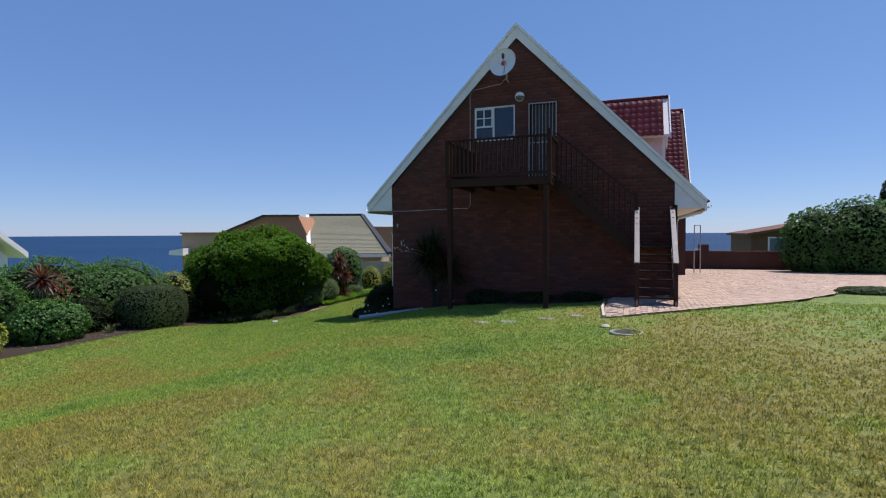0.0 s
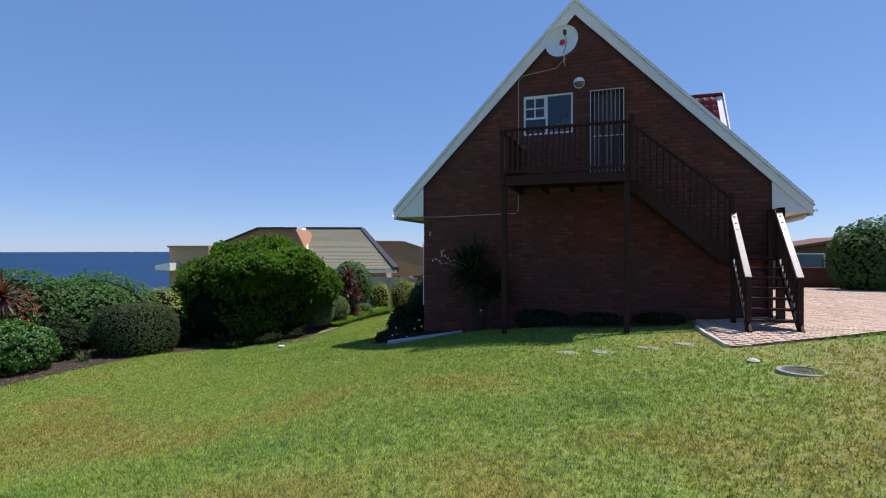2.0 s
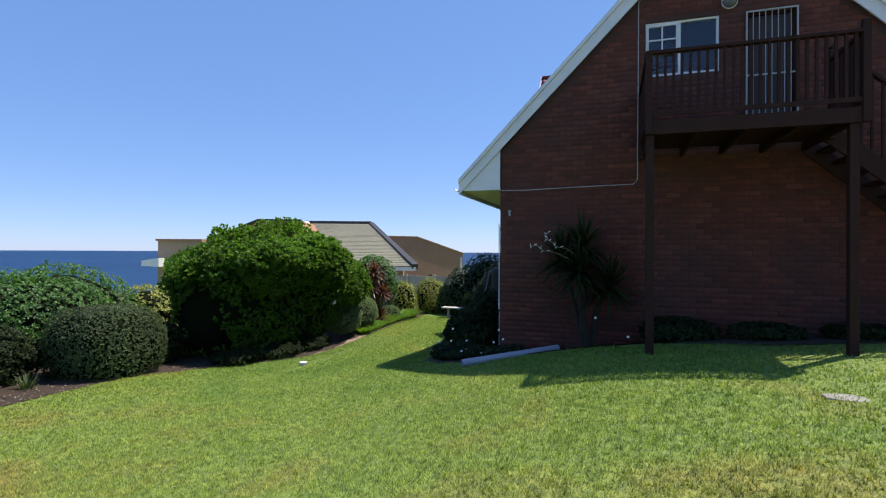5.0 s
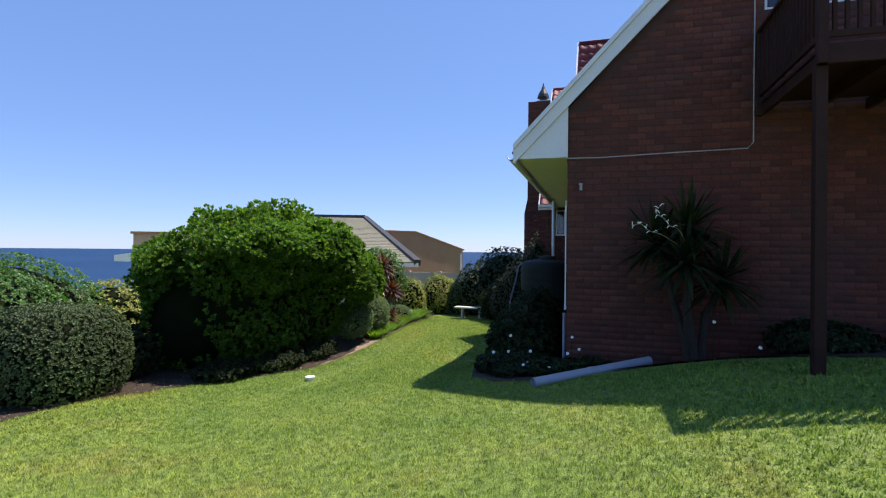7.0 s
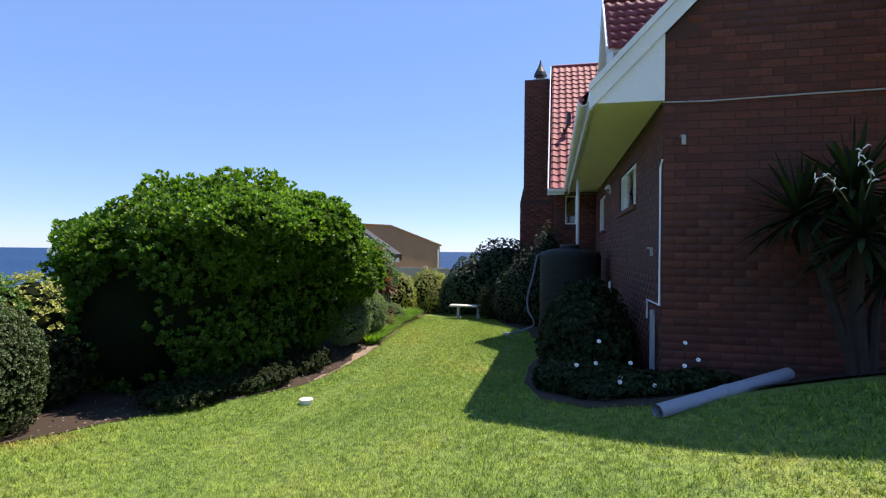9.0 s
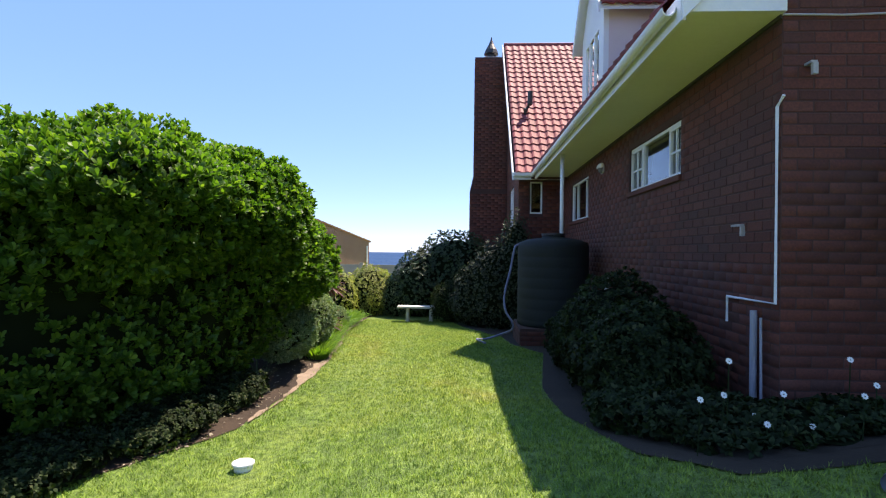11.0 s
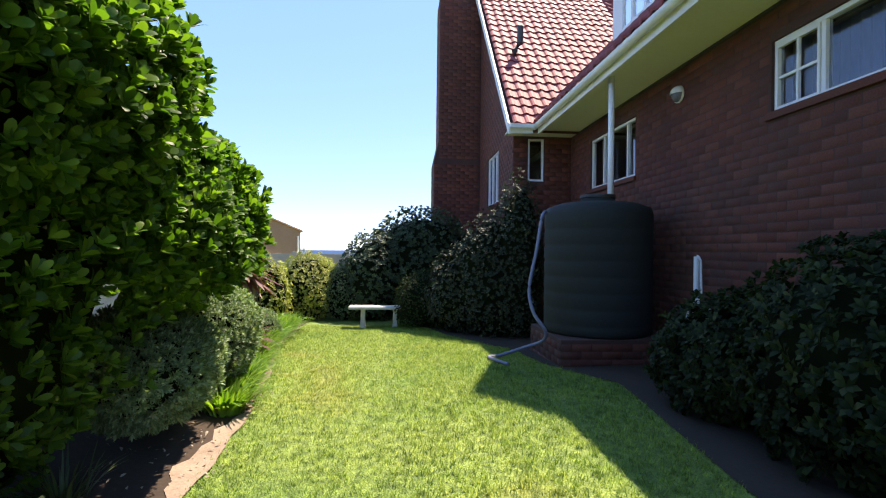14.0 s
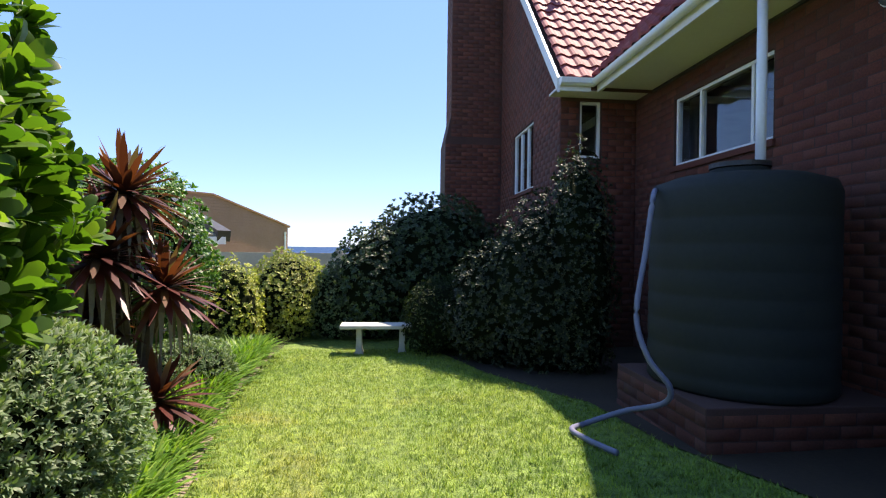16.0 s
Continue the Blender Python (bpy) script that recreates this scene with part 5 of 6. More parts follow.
def bush(name, label, category, blobs, template, count, mat, group="", rough=0.1, freq=2.2, depth=0.2, upward=0.35, core=0.8, size=(0.75, 1.2), stem=None, loose=0.25, square=0.0, hollow=None, back=None, skirt=None):
    """A shrub: leaf whorls over rounded masses, a near-black core painting the inner shade, and stems."""
    bl = np.array(blobs, float)
    cx, cy = bl[:, 0].mean(), bl[:, 1].mean()
    b = thing(name, label, category, (cx, cy, gz(cx, cy)), group)
    off = np.array([cx, cy, gz(cx, cy)])
    area = (bl[:, 3] * bl[:, 4] + bl[:, 3] * bl[:, 5] + bl[:, 4] * bl[:, 5])
    P, N = [], []
    cores = Shape()
    for i, q in enumerate(bl):
        n = int(count * area[i] / area.sum())
        d = unit(rng.normal(size=(n, 3)))
        r = lump(d, i * 7.3 + cx, freq, rough) * (1 - depth * rng.random(n) ** 1.6)
        if square:
            r = r / (np.abs(d) ** square).sum(1) ** (1 / square)
        p = q[:3] + d * q[3:] * r[:, None]
        if hollow is not None:
            sunk = np.clip(overhang(hollow, p[:, 1]) - p[:, 2], 0, 1.2)
            inset = 0.5 * sunk + np.clip(sunk / 0.3, 0, 1) * rng.uniform(0.0, 0.16, n)
            p[:, :2] = q[:2] + (p[:, :2] - q[:2]) * (1 - np.minimum(inset[:, None] / q[3:5], 0.55))
        keep = p[:, 2] > height(p[:, 0], p[:, 1]) + 0.04
        if hollow is not None:
            keep &= rng.random(n) < np.clip(1 + (p[:, 2] - overhang(hollow, p[:, 1])) / 1.3, 0.65, 1)
        if skirt:
            keep &= (p[:, 2] > skirt[1] + 0.12 * rng.normal(size=n)) | (p[:, 1] < skirt[0])
        if back is not None:
            keep &= (p[:, 0] > back) | (rng.random(n) < 0.55)
        for j, o in enumerate(bl):
            if j != i:
                keep &= (((p - o[:3]) / o[3:]) ** 2).sum(1) > 0.72
        P.append(p[keep])
        N.append(unit(d[keep] / q[3:]))
        # Solid core: stops the view through and paints the inner shade.
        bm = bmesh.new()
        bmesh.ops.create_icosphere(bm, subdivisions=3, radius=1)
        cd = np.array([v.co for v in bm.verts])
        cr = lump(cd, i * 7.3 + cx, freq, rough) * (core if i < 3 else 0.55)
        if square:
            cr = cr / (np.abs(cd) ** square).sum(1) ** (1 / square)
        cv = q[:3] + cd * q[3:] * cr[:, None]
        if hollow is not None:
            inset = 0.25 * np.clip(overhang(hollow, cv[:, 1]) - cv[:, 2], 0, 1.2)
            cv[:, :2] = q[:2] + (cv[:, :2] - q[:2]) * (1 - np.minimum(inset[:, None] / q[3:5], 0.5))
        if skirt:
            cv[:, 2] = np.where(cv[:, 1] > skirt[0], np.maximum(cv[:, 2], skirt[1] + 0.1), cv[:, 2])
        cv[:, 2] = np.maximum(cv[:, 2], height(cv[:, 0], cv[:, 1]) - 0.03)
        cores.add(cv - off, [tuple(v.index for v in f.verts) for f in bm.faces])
        bm.free()
    P, N = np.concatenate(P), np.concatenate(N)
    N = unit(N + np.array([0, 0, upward]) + loose * rng.normal(size=N.shape))
    sz = rng.uniform(*size, len(P))
    v, f = strewn(*template, P - off, frames_for(N, sz))
    part("inner_growth", cores, L_CORE, b, "smooth near-black core that paints the shade inside a shrub", smooth=True)
    tagged(joined("foliage", v, f, mat, b), kind="stuff")
    if stem:
        for k in range(stem):
            a = k * 2.1
            x, y = 0.25 * math.cos(a) * bl[0, 3], 0.25 * math.sin(a) * bl[0, 4]
            part("stem", Shape().tube([(x * 0.5, y * 0.5, -0.1), (x, y, 0.3 * bl[0, 5]), (x * 1.6, y * 1.6, bl[0, 5])], [0.06, 0.045, 0.02], 7), M_SHADE_BARK, b)
    return b


def ground_blob(x, y, rx, ry, top, sink=0.25):
    """A rounded mass standing on the ground; top is its height before the garden's fall."""
    g, top = gz(x, y), top - FALL * y
    rz = (top - g) / (2 - sink) * 1.0
    return (x, y, top - rz, rx, ry, rz)


T_BIG = rosette(7, 0.08, 0.031, 0.7, droop=0.05, fold=0.12, blunt=True)
T_SMALL = rosette(6, 0.05, 0.022, 0.5)
T_MID = rosette(7, 0.075, 0.03, 0.5)
T_FINE = rosette(6, 0.035, 0.014, 0.7)
T_FUZZ = rosette(8, 0.05, 0.011, 0.9)

bush("bush", "large domed evergreen bush with glossy leaves beside the lawn", "bush",
     [(-13.7, 16.4, -0.8, 2.02, 3.2, 2.1), (-14.1, 14.9, -0.84, 1.4, 1.75, 1.5), (-12.5, 15.0, 0.25, 0.9, 1.3, 0.65), (-12.27, 16.2, 0.36, 0.76, 1.1, 0.68), (-12.2, 17.5, -0.3, 0.72, 0.95, 0.68)], T_BIG, 66000, L_BUSH, rough=0.17, freq=3.4, depth=0.24, core=0.76, upward=0.75, size=(0.8, 1.3), stem=4, skirt=(17.1, -0.65), hollow=(0.42, -0.6), back=-15.3, square=2.1)
bush("bush", "dark low shrub between two rounded bushes", "bush", [ground_blob(-14.5, 13.2, 0.75, 0.7, -0.6)], T_MID, 900, L_DARK, stem=2)
# Low near-black clumps added over bare soil to paint the bush's shade.
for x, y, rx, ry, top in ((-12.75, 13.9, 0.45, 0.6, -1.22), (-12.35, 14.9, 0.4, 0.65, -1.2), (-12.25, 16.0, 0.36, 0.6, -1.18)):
    bush("undergrowth", "low near-black leaves added to paint a large bush's shade on the bed", "undergrowth", [ground_blob(x, y, rx, ry, top)], T_SMALL, 1100, L_DARK, "undergrowth below the bush", depth=0.4, rough=0.25)
bush("clipped_bush", "rounded clipped grey-green bush at the lawn's edge", "bush", [(-13.98, 11.8, -1.1, 0.9, 0.86, 0.72)], T_FINE, 9000, L_ROUND, rough=0.025, depth=0.08, core=0.9, square=3.2)
bush("bush", "round flowering green bush with pale blossoms", "bush", [ground_blob(-14.45, 9.1, 0.95, 0.9, -0.35)], T_MID, 1900, L_HEDGE, stem=3)
bush("bush", "rust-red leaved shrub in a mixed border", "bush", [ground_blob(-17.0, 10.9, 0.62, 0.55, 0.2)], T_MID, 700, L_ORANGE, depth=0.4, core=0.6, stem=3)
bush("bush", "dark leafy shrub in a gap between rounded bushes", "bush", [ground_blob(-15.1, 10.5, 0.75, 0.7, -0.45)], T_MID, 1200, L_DARK, stem=2)
for x, y, rx, ry, top in ((-17.5, 8.6, 1.8, 1.6, 0.36), (-18.2, 11.4, 2.0, 1.9, 0.68), (-18.4, 14.0, 1.8, 1.9, 0.56), (-16.6, 6.4, 1.7, 1.6, 0.15), (-17.0, 12.7, 1.3, 1.5, 0.3)):
    bush("hedge_bush", "loose bright green hedge shrub along the boundary", "bush", [ground_blob(x, y, rx, ry, top)], T_MID, 3400, L_HEDGE, "boundary shrubs", rough=0.14, stem=3)
bush("bush", "pale yellow-green shrub in the boundary hedge", "bush", [ground_blob(-18.0, 16.3, 1.2, 1.2, -0.05)], T_MID, 1300, L_YELLOW, stem=3)
bush("bush", "small yellow variegated shrub at the border", "bush", [ground_blob(-13.7, 6.9, 0.7, 0.7, -0.4)], T_MID, 700, L_YELLOW, stem=2)
bush("silver_bush", "silvery grey-green fine-leaved shrub overhanging the lawn edge", "bush", [(-12.36, 18.8, -1.227, 0.55, 0.72, 0.5), (-12.3, 17.75, -1.266, 0.5, 0.55, 0.42)], T_FUZZ, 9000, L_GREY, depth=0.2, size=(0.8, 1.3))
bush("bush", "dark leafy shrub behind a red cordyline", "bush", [(-13.7, 22.6, -0.59, 0.95, 0.8, 1.1)], T_MID, 2200, L_HEDGE, stem=3)
bush("silver_bush", "small silvery rounded shrub in the border", "bush", [ground_blob(-12.72, 21.9, 0.42, 0.45, -0.9)], T_FUZZ, 1600, L_GREY)
bush("bush", "yellow-green variegated shrub by the boundary wall", "bush", [ground_blob(-12.6, 25.8, 0.62, 0.6, 0.02), ground_blob(-12.25, 26.1, 0.45, 0.45, -0.15)], T_SMALL, 4200, L_YELLOW, rough=0.16, depth=0.3, stem=3)
bush("bush", "olive-yellow variegated shrub behind strap leaves", "bush", [ground_blob(-13.2, 24.5, 0.55, 0.5, -0.1), ground_blob(-13.6, 25.3, 0.5, 0.5, -0.15)], T_SMALL, 3600, L_YELLOW, rough=0.18, depth=0.4, stem=3)
bush("bush", "grey-leaved shrub beside the bench", "bush", [ground_blob(-11.75, 26.0, 0.55, 0.55, -0.3)], T_FUZZ, 2600, L_GREY)
bush("bush", "large dark evergreen shrub behind the stone bench", "bush", [ground_blob(-9.9, 26.3, 1.4, 1.1, 1.12), ground_blob(-11.0, 26.0, 0.9, 0.8, 0.5)], T_MID, 4600, L_EVERGREEN, rough=0.12, stem=5)
bush("bush", "tall dark shrub beside a water tank, sunlit tips put into its leaf colour", "bush", [ground_blob(-8.85, 23.1, 0.75, 0.6, 0.75), ground_blob(-8.45, 22.9, 0.5, 0.5, 1.35), ground_blob(-9.4, 23.4, 0.6, 0.5, 0.1)], T_SMALL, 6500, L_SUNTIP, depth=0.3, rough=0.2, stem=4)
bush("bush", "low dark rounded shrub next to the bench", "bush", [ground_blob(-9.95, 24.1, 0.65, 0.55, -0.35)], T_FINE, 2600, L_DARK)
# The wall's shade is also in these shrubs' near-black leaf colour.
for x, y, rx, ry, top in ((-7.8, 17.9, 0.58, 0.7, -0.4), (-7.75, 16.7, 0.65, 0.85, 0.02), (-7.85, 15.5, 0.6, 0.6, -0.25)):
    bush("wall_shrub", "leafy shrub by a brick wall, shade put into its dark leaf colour", "bush", [ground_blob(x, y, rx, ry, top)], T_MID, 1500, L_DARK, "shrubs along the wall", rough=0.16, stem=3)
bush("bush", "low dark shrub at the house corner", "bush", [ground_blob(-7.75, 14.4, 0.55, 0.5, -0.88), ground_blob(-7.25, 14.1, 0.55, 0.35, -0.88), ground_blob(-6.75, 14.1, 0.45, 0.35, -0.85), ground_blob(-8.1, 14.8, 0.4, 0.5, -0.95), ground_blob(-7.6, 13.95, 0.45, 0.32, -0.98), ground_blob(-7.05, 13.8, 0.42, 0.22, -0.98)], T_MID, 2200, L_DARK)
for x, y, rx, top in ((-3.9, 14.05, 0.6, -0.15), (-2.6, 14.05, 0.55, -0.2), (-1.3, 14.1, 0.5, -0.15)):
    bush("bed_shrub", "low shrub in the gable bed, shade put into its dark leaf colour", "bush", [ground_blob(x, y, rx, 0.32, top)], T_MID, 600, L_DARK, "low shrubs under the gable")
for x, y, rx, ry, top in ((7.9, 28.6, 1.4, 1.2, 2.85), (9.6, 28.4, 1.8, 1.3, 3.25), (11.8, 28.3, 1.8, 1.3, 2.9), (13.8, 27.6, 1.6, 1.3, 2.3)):
    bush("court_bush", "tall dense green shrub at the edge of the court", "bush", [ground_blob(x, y, rx, ry, top)], T_MID, 4200, L_HEDGE, "shrubs round the court", stem=3, size=(0.9, 1.4), rough=0.16)
bush("bush", "low green mound of groundcover at the paving edge", "groundcover", [ground_blob(5.7, 16.1, 0.75, 0.45, 0.06)], T_SMALL, 1500, L_ROUND)
bush("tree", "dark conifer beyond the court", "tree", [(15.2, 40.0, 1.4, 1.0, 1.0, 2.6), (15.3, 40, 3.4, 0.7, 0.7, 1.3)], T_BIG, 3000, L_DARK, size=(1.2, 2), stem=2)


def strap_clump(name, label, at, count, length, mat, group="", category="grass clump", spread_r=0.14, width=0.014, lean=(0.15, 0.9)):
    """A tuft of arching strap leaves."""
    c = thing(name, label, category, at, group)
    V, Fc = [], []
    for k in range(count):
        a, l = rng.uniform(0, 2 * math.pi), length * rng.uniform(0.6, 1.1)
        out, b = rng.uniform(*lean), rng.uniform(0, spread_r)
        base = np.array([b * math.cos(a), b * math.sin(a), -0.02])
        dirh, side = np.array([math.cos(a), math.sin(a), 0]), np.array([-math.sin(a), math.cos(a), 0])
        n = len(V)
        for s in range(5):
            t = s / 4
            p = base + dirh * (l * out * t ** 1.4) + np.array([0, 0, l * (t - 0.42 * out * t ** 2.4)])
            w = width * (1 - 0.85 * t ** 2)
            V += [p + side * w, p - side * w]
        Fc += [(n + 2 * s, n + 2 * s + 1, n + 2 * s + 3, n + 2 * s + 2) for s in range(4)]
    tagged(joined("leaves", np.array(V), np.array(Fc), mat, c), kind="stuff")
    return c


clump = None
for k in range(34):
    y = 18.3 + k * 0.178
    x = float(np.interp(y, WEST_Y, WEST_X)) - 0.22 - 0.19 * (k % 2)
    m = pose(x, y, gz(x, y) + 0.01, 0, 0, k * 73)
    if clump is None or k == 17:
        clump = strap_clump("strap_clump", "bright green arching strap-leaf clump along the lawn edge", m.translation, 260, 0.3 if k == 0 else 0.4, L_STRAP, "strap-leaf edging", lean=(0.3, 1.15))
    else:
        copy_thing(clump, m)
for x, y in ((-14.0, 10.45), (-12.15, 16.0), (-12.3, 16.9), (-12.2, 15.3), (-12.9, 14.6)):
    strap_clump("tuft", "thin grey-green tuft in dark soil", (x, y, gz(x, y)), 60, 0.3, L_ROUND, "thin tufts", width=0.008)


def cordyline(at, trunk, crowns, length, mat, label, wide=0.27, dead=True):
    """Bare stems, each ending in a burst of sword leaves."""
    c = thing("cordyline", label, "cordyline", at)
    for k in range(crowns):
        a = k * 2.3
        top = Vector((wide * (k > 0) * math.cos(a), min(wide, 0.27) * (k > 0) * math.sin(a), trunk * (1 - 0.13 * k)))
        part("stem", Shape().tube([(0.05 * k, 0, -0.05), top * 0.5 + Vector((0, 0, 0.1)), top], [0.06, 0.05, 0.045], 8), M_BARK if dead else M_SHADE_BARK, c)
        V, Fc = [], []
        for j in range(95):
            az, el = j * 2.399, math.asin(1 - 1.55 * j / 95)
            d = np.array([math.cos(az) * math.cos(el), math.sin(az) * math.cos(el), math.sin(el)])
            side = unit(np.array([-math.sin(az), math.cos(az), 0.0]))
            l = length * rng.uniform(0.75, 1.1)
            n = len(V)
            for s in range(5):
                t = s / 4
                p = np.array(top) + d * l * t + np.array([0, 0, -0.22 * l * t * t * math.cos(el)])
                if not dead:
                    p[1] = min(p[1], 0.52)
                w = 0.026 * (0.5 + 1.2 * t) * (1 - t ** 3) + 0.002
                V += [p + side * w, p - side * w]
            Fc += [(n + 2 * s, n + 2 * s + 1, n + 2 * s + 3, n + 2 * s + 2) for s in range(4)]
        tagged(joined("leaf_crown", np.array(V), np.array(Fc), mat, c), kind="stuff")
        for j in range(16 if dead else 0):
            az = j * 2.2
            d = Vector((math.cos(az), math.sin(az), 0))
            part("dead_leaf", Shape().add([top + d * 0.05, top + d * 0.18 + Vector((0, 0, -0.16)) + d.cross(Vector((0, 0, 1))) * 0.022, top + d * 0.18 + Vector((0, 0, -0.16)) - d.cross(Vector((0, 0, 1))) * 0.022, top + d * 0.22 + Vector((0, 0, -0.55))], [(0, 2, 1), (1, 2, 3)]), M_DRY, c)
    return c


cordyline((-12.7, 20.6, gz(-12.7, 20.6)), 1.8, 5, 0.5, L_RED, "dark red cordyline with dry hanging leaves")
cordyline((-12.42, 20.5, gz(-12.42, 20.5)), 0.3, 1, 0.45, L_RED, "young red cordyline in the border")
cordyline((-15.3, 9.5, gz(-15.3, 9.5)), 1.6, 1, 0.6, L_RED, "reddish cordyline on a bare stem")
cordyline((-5.45, 13.95, gz(-5.45, 13.95)), 1.8, 4, 0.72, L_DARK, "tall palm-like plant at the gable wall, its colours darkened for shade", 0.55, False)

for x, y, top in ((-8.06, 13.75, -0.75), (-7.86, 13.85, -0.74), (-7.60, 13.95, -0.90), (-7.63, 13.75, -0.90), (-7.28, 13.85, -0.99), (-7.00, 13.95, -0.94), (-7.02, 13.75, -0.70), (-6.87, 13.85, -0.65), (-6.97, 13.95, -0.50), (-7.53, 13.75, -0.70), (-7.83, 13.85, -0.51), (-5.24, 13.5, -0.15), (-4.73, 13.5, -0.44)):
    fl = thing("flower", "white daisy-like flower on a thin stem", "flower", (x, y, gz(x, y)), "white flowers at the corner")
    h = max(top - FALL * y - gz(x, y), 0.12)
    part("stalk", Shape().tube([(0, 0, 0), (0.02, 0.01, h)], 0.004, 5), L_DARK, fl)
    pet = Shape()
    for j in range(8):
        a = j * math.pi / 4
        ca, sa = math.cos(a), math.sin(a)
        def at(r, w):
            u, t = r * ca - w * sa, r * sa + w * ca
            return (0.02 + u, 0.01 + 0.5 * t, h + 0.86 * t)
        pet.add([at(0.002, 0), at(0.015, 0.009), at(0.024, 0), at(0.015, -0.009)], [(0, 3, 2, 1)])
    part("petals", pet, M_PETAL, fl)

# a pale bloom near the bench, and pale curls that paint sunlit tips on the gable plant
bloom = thing("flower", "pale cream flower head on a bent stalk in shade", "flower", (-9.3, 23.7, gz(-9.3, 23.7)))
bh = -1.32 - gz(-9.3, 23.7)
part("stalk", Shape().tube([(0.02, 0, 0), (0.1, 0, bh * 0.6), (0.08, -0.03, bh + 0.22), (0.0, -0.05, bh + 0.16), (-0.07, -0.05, bh)], 0.006, 5), L_DARK, bloom)
heads = Shape()
for j in range(9):
    a, d = j * 2.4, 0.05 + 0.07 * ((j * 5) % 7) / 7
    c, u = Vector((-0.07 + 0.6 * d * math.cos(a), -0.05, bh + d * math.sin(a))), Vector((math.cos(a), -0.3, math.sin(a))) * 0.045
    w = Vector((-math.sin(a), 0.2, math.cos(a))) * 0.016
    heads.add([c - u * 0.4, c + w, c + u, c - w], [(0, 1, 2, 3)])
part("petals", heads, M_PETAL, bloom)
spray = thing("dry_spray", "pale curls that paint sunlit tips on a palm-like plant", "dry flower spray", (-5.6, 13.6, 0.5))
for p in ([(-5.5, 13.75, 0.55), (-5.66, 13.3, 0.72), (-5.8, 13.0, 0.76), (-5.88, 12.9, 0.84), (-5.97, 12.84, 0.9), (-5.93, 12.86, 0.98)], [(-5.55, 13.7, 0.5), (-5.85, 13.3, 0.66), (-6.02, 13.05, 0.7), (-6.12, 12.98, 0.78), (-6.22, 12.96, 0.76)]):
    line = curve_points(p, 6)
    placed(spray, "stalk", Shape().tube(line, 0.006, 5), M_DRY)
    curls = Shape()
    for k in range(10, len(line), 2):
        c = line[k]
        e = c + Vector((0.05 * math.cos(k * 1.9), -0.02, 0.05 * math.sin(k * 1.9)))
        curls.tube([c, c.lerp(e, 0.6) + Vector((0, 0, 0.015)), e], [0.005, 0.006, 0.002], 5)
    tagged(placed(spray, "curls", curls, M_PETAL), kind="stuff")

# ---- grass blades ----


def lawn_points(n, x0, x1, y0, y1):
    x, y = rng.uniform(x0, x1, n), rng.uniform(y0, y1, n)
    west, east = np.interp(y, WEST_Y, WEST_X), np.interp(y, EAST_Y, EAST_X)
    ok = (x > west - 0.005) & ~((y > 13.4) & (x > east - 0.02)) & ~((y > 13.55) & (x > -7.9)) & (y < 24.7)
    ok &= ~((x > np.interp(y, COURT_Y, COURT_L) - 0.03) & (x < np.interp(y, COURT_Y, COURT_R) + 0.03) & (y > 10.7))
    return x[ok], y[ok]


LINE = ((0.0, 0.0), (-9.0, 9.5), (-10.7, 16.0), (-11.0, 25.0))
x, y = lawn_points(700000, -13.2, 10, 0.8, 24.7)
far = np.full(len(x), 99.0)
for (ax_, ay_), (bx_, by_) in zip(LINE, LINE[1:]):
    ex, ey = bx_ - ax_, by_ - ay_
    t = np.clip(((x - ax_) * ex + (y - ay_) * ey) / (ex * ex + ey * ey), 0, 1)
    far = np.minimum(far, np.hypot(x - ax_ - t * ex, y - ay_ - t * ey))
ok = rng.random(len(x)) < np.clip(1.15 - far / 6.5, 0.1, 0.9)
x, y, far = x[ok], y[ok], far[ok]
m = len(x)
wid = np.interp(far, [0, 2, 8], [0.004, 0.0046, 0.011])[:, None]
tall = np.interp(far, [0, 3, 8], [0.034, 0.036, 0.04])[:, None]
a, l = rng.uniform(0, 2 * np.pi, (m, 3)), tall * rng.uniform(0.45, 1.3, (m, 3))
bx, by = x[:, None] + rng.normal(0, 0.02, (m, 3)), y[:, None] + rng.normal(0, 0.02, (m, 3))
bz = height(bx, by) - 0.003
lean = rng.uniform(0.3, 1.2, (m, 3))
dx, dy = np.cos(a), np.sin(a)
v0 = np.stack([bx - dy * wid, by + dx * wid, bz], -1)
v1 = np.stack([bx + dy * wid, by - dx * wid, bz], -1)
v2 = np.stack([bx + dx * l * lean, by + dy * l * lean, bz + l], -1)
V = np.stack([v0, v1, v2], 2).reshape(-1, 3)
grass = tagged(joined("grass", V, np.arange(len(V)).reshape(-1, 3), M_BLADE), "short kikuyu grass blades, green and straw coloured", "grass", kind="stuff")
# fallen leaves and litter along the west bed
n = 1500
y = rng.uniform(8, 24, n)
x = np.interp(y, WEST_Y, WEST_X) - rng.gamma(1.5, 0.45, n) + 0.12
p = np.stack([x, y, height(x, y) + 0.03], -1)
v, f = strewn(*leaf_template(0.04, 0.016, lie=0.1), p, frames_for(np.array([0, 0, 1.0]) + 0.4 * rng.normal(size=(n, 3)), rng.uniform(0.5, 1.2, n)))
tagged(joined("leaf_litter", v, f, M_DRY), "dry fallen leaves on soil and grass edge", "leaf litter", kind="stuff")

# ---- roof tiles, bricks, pavers ----


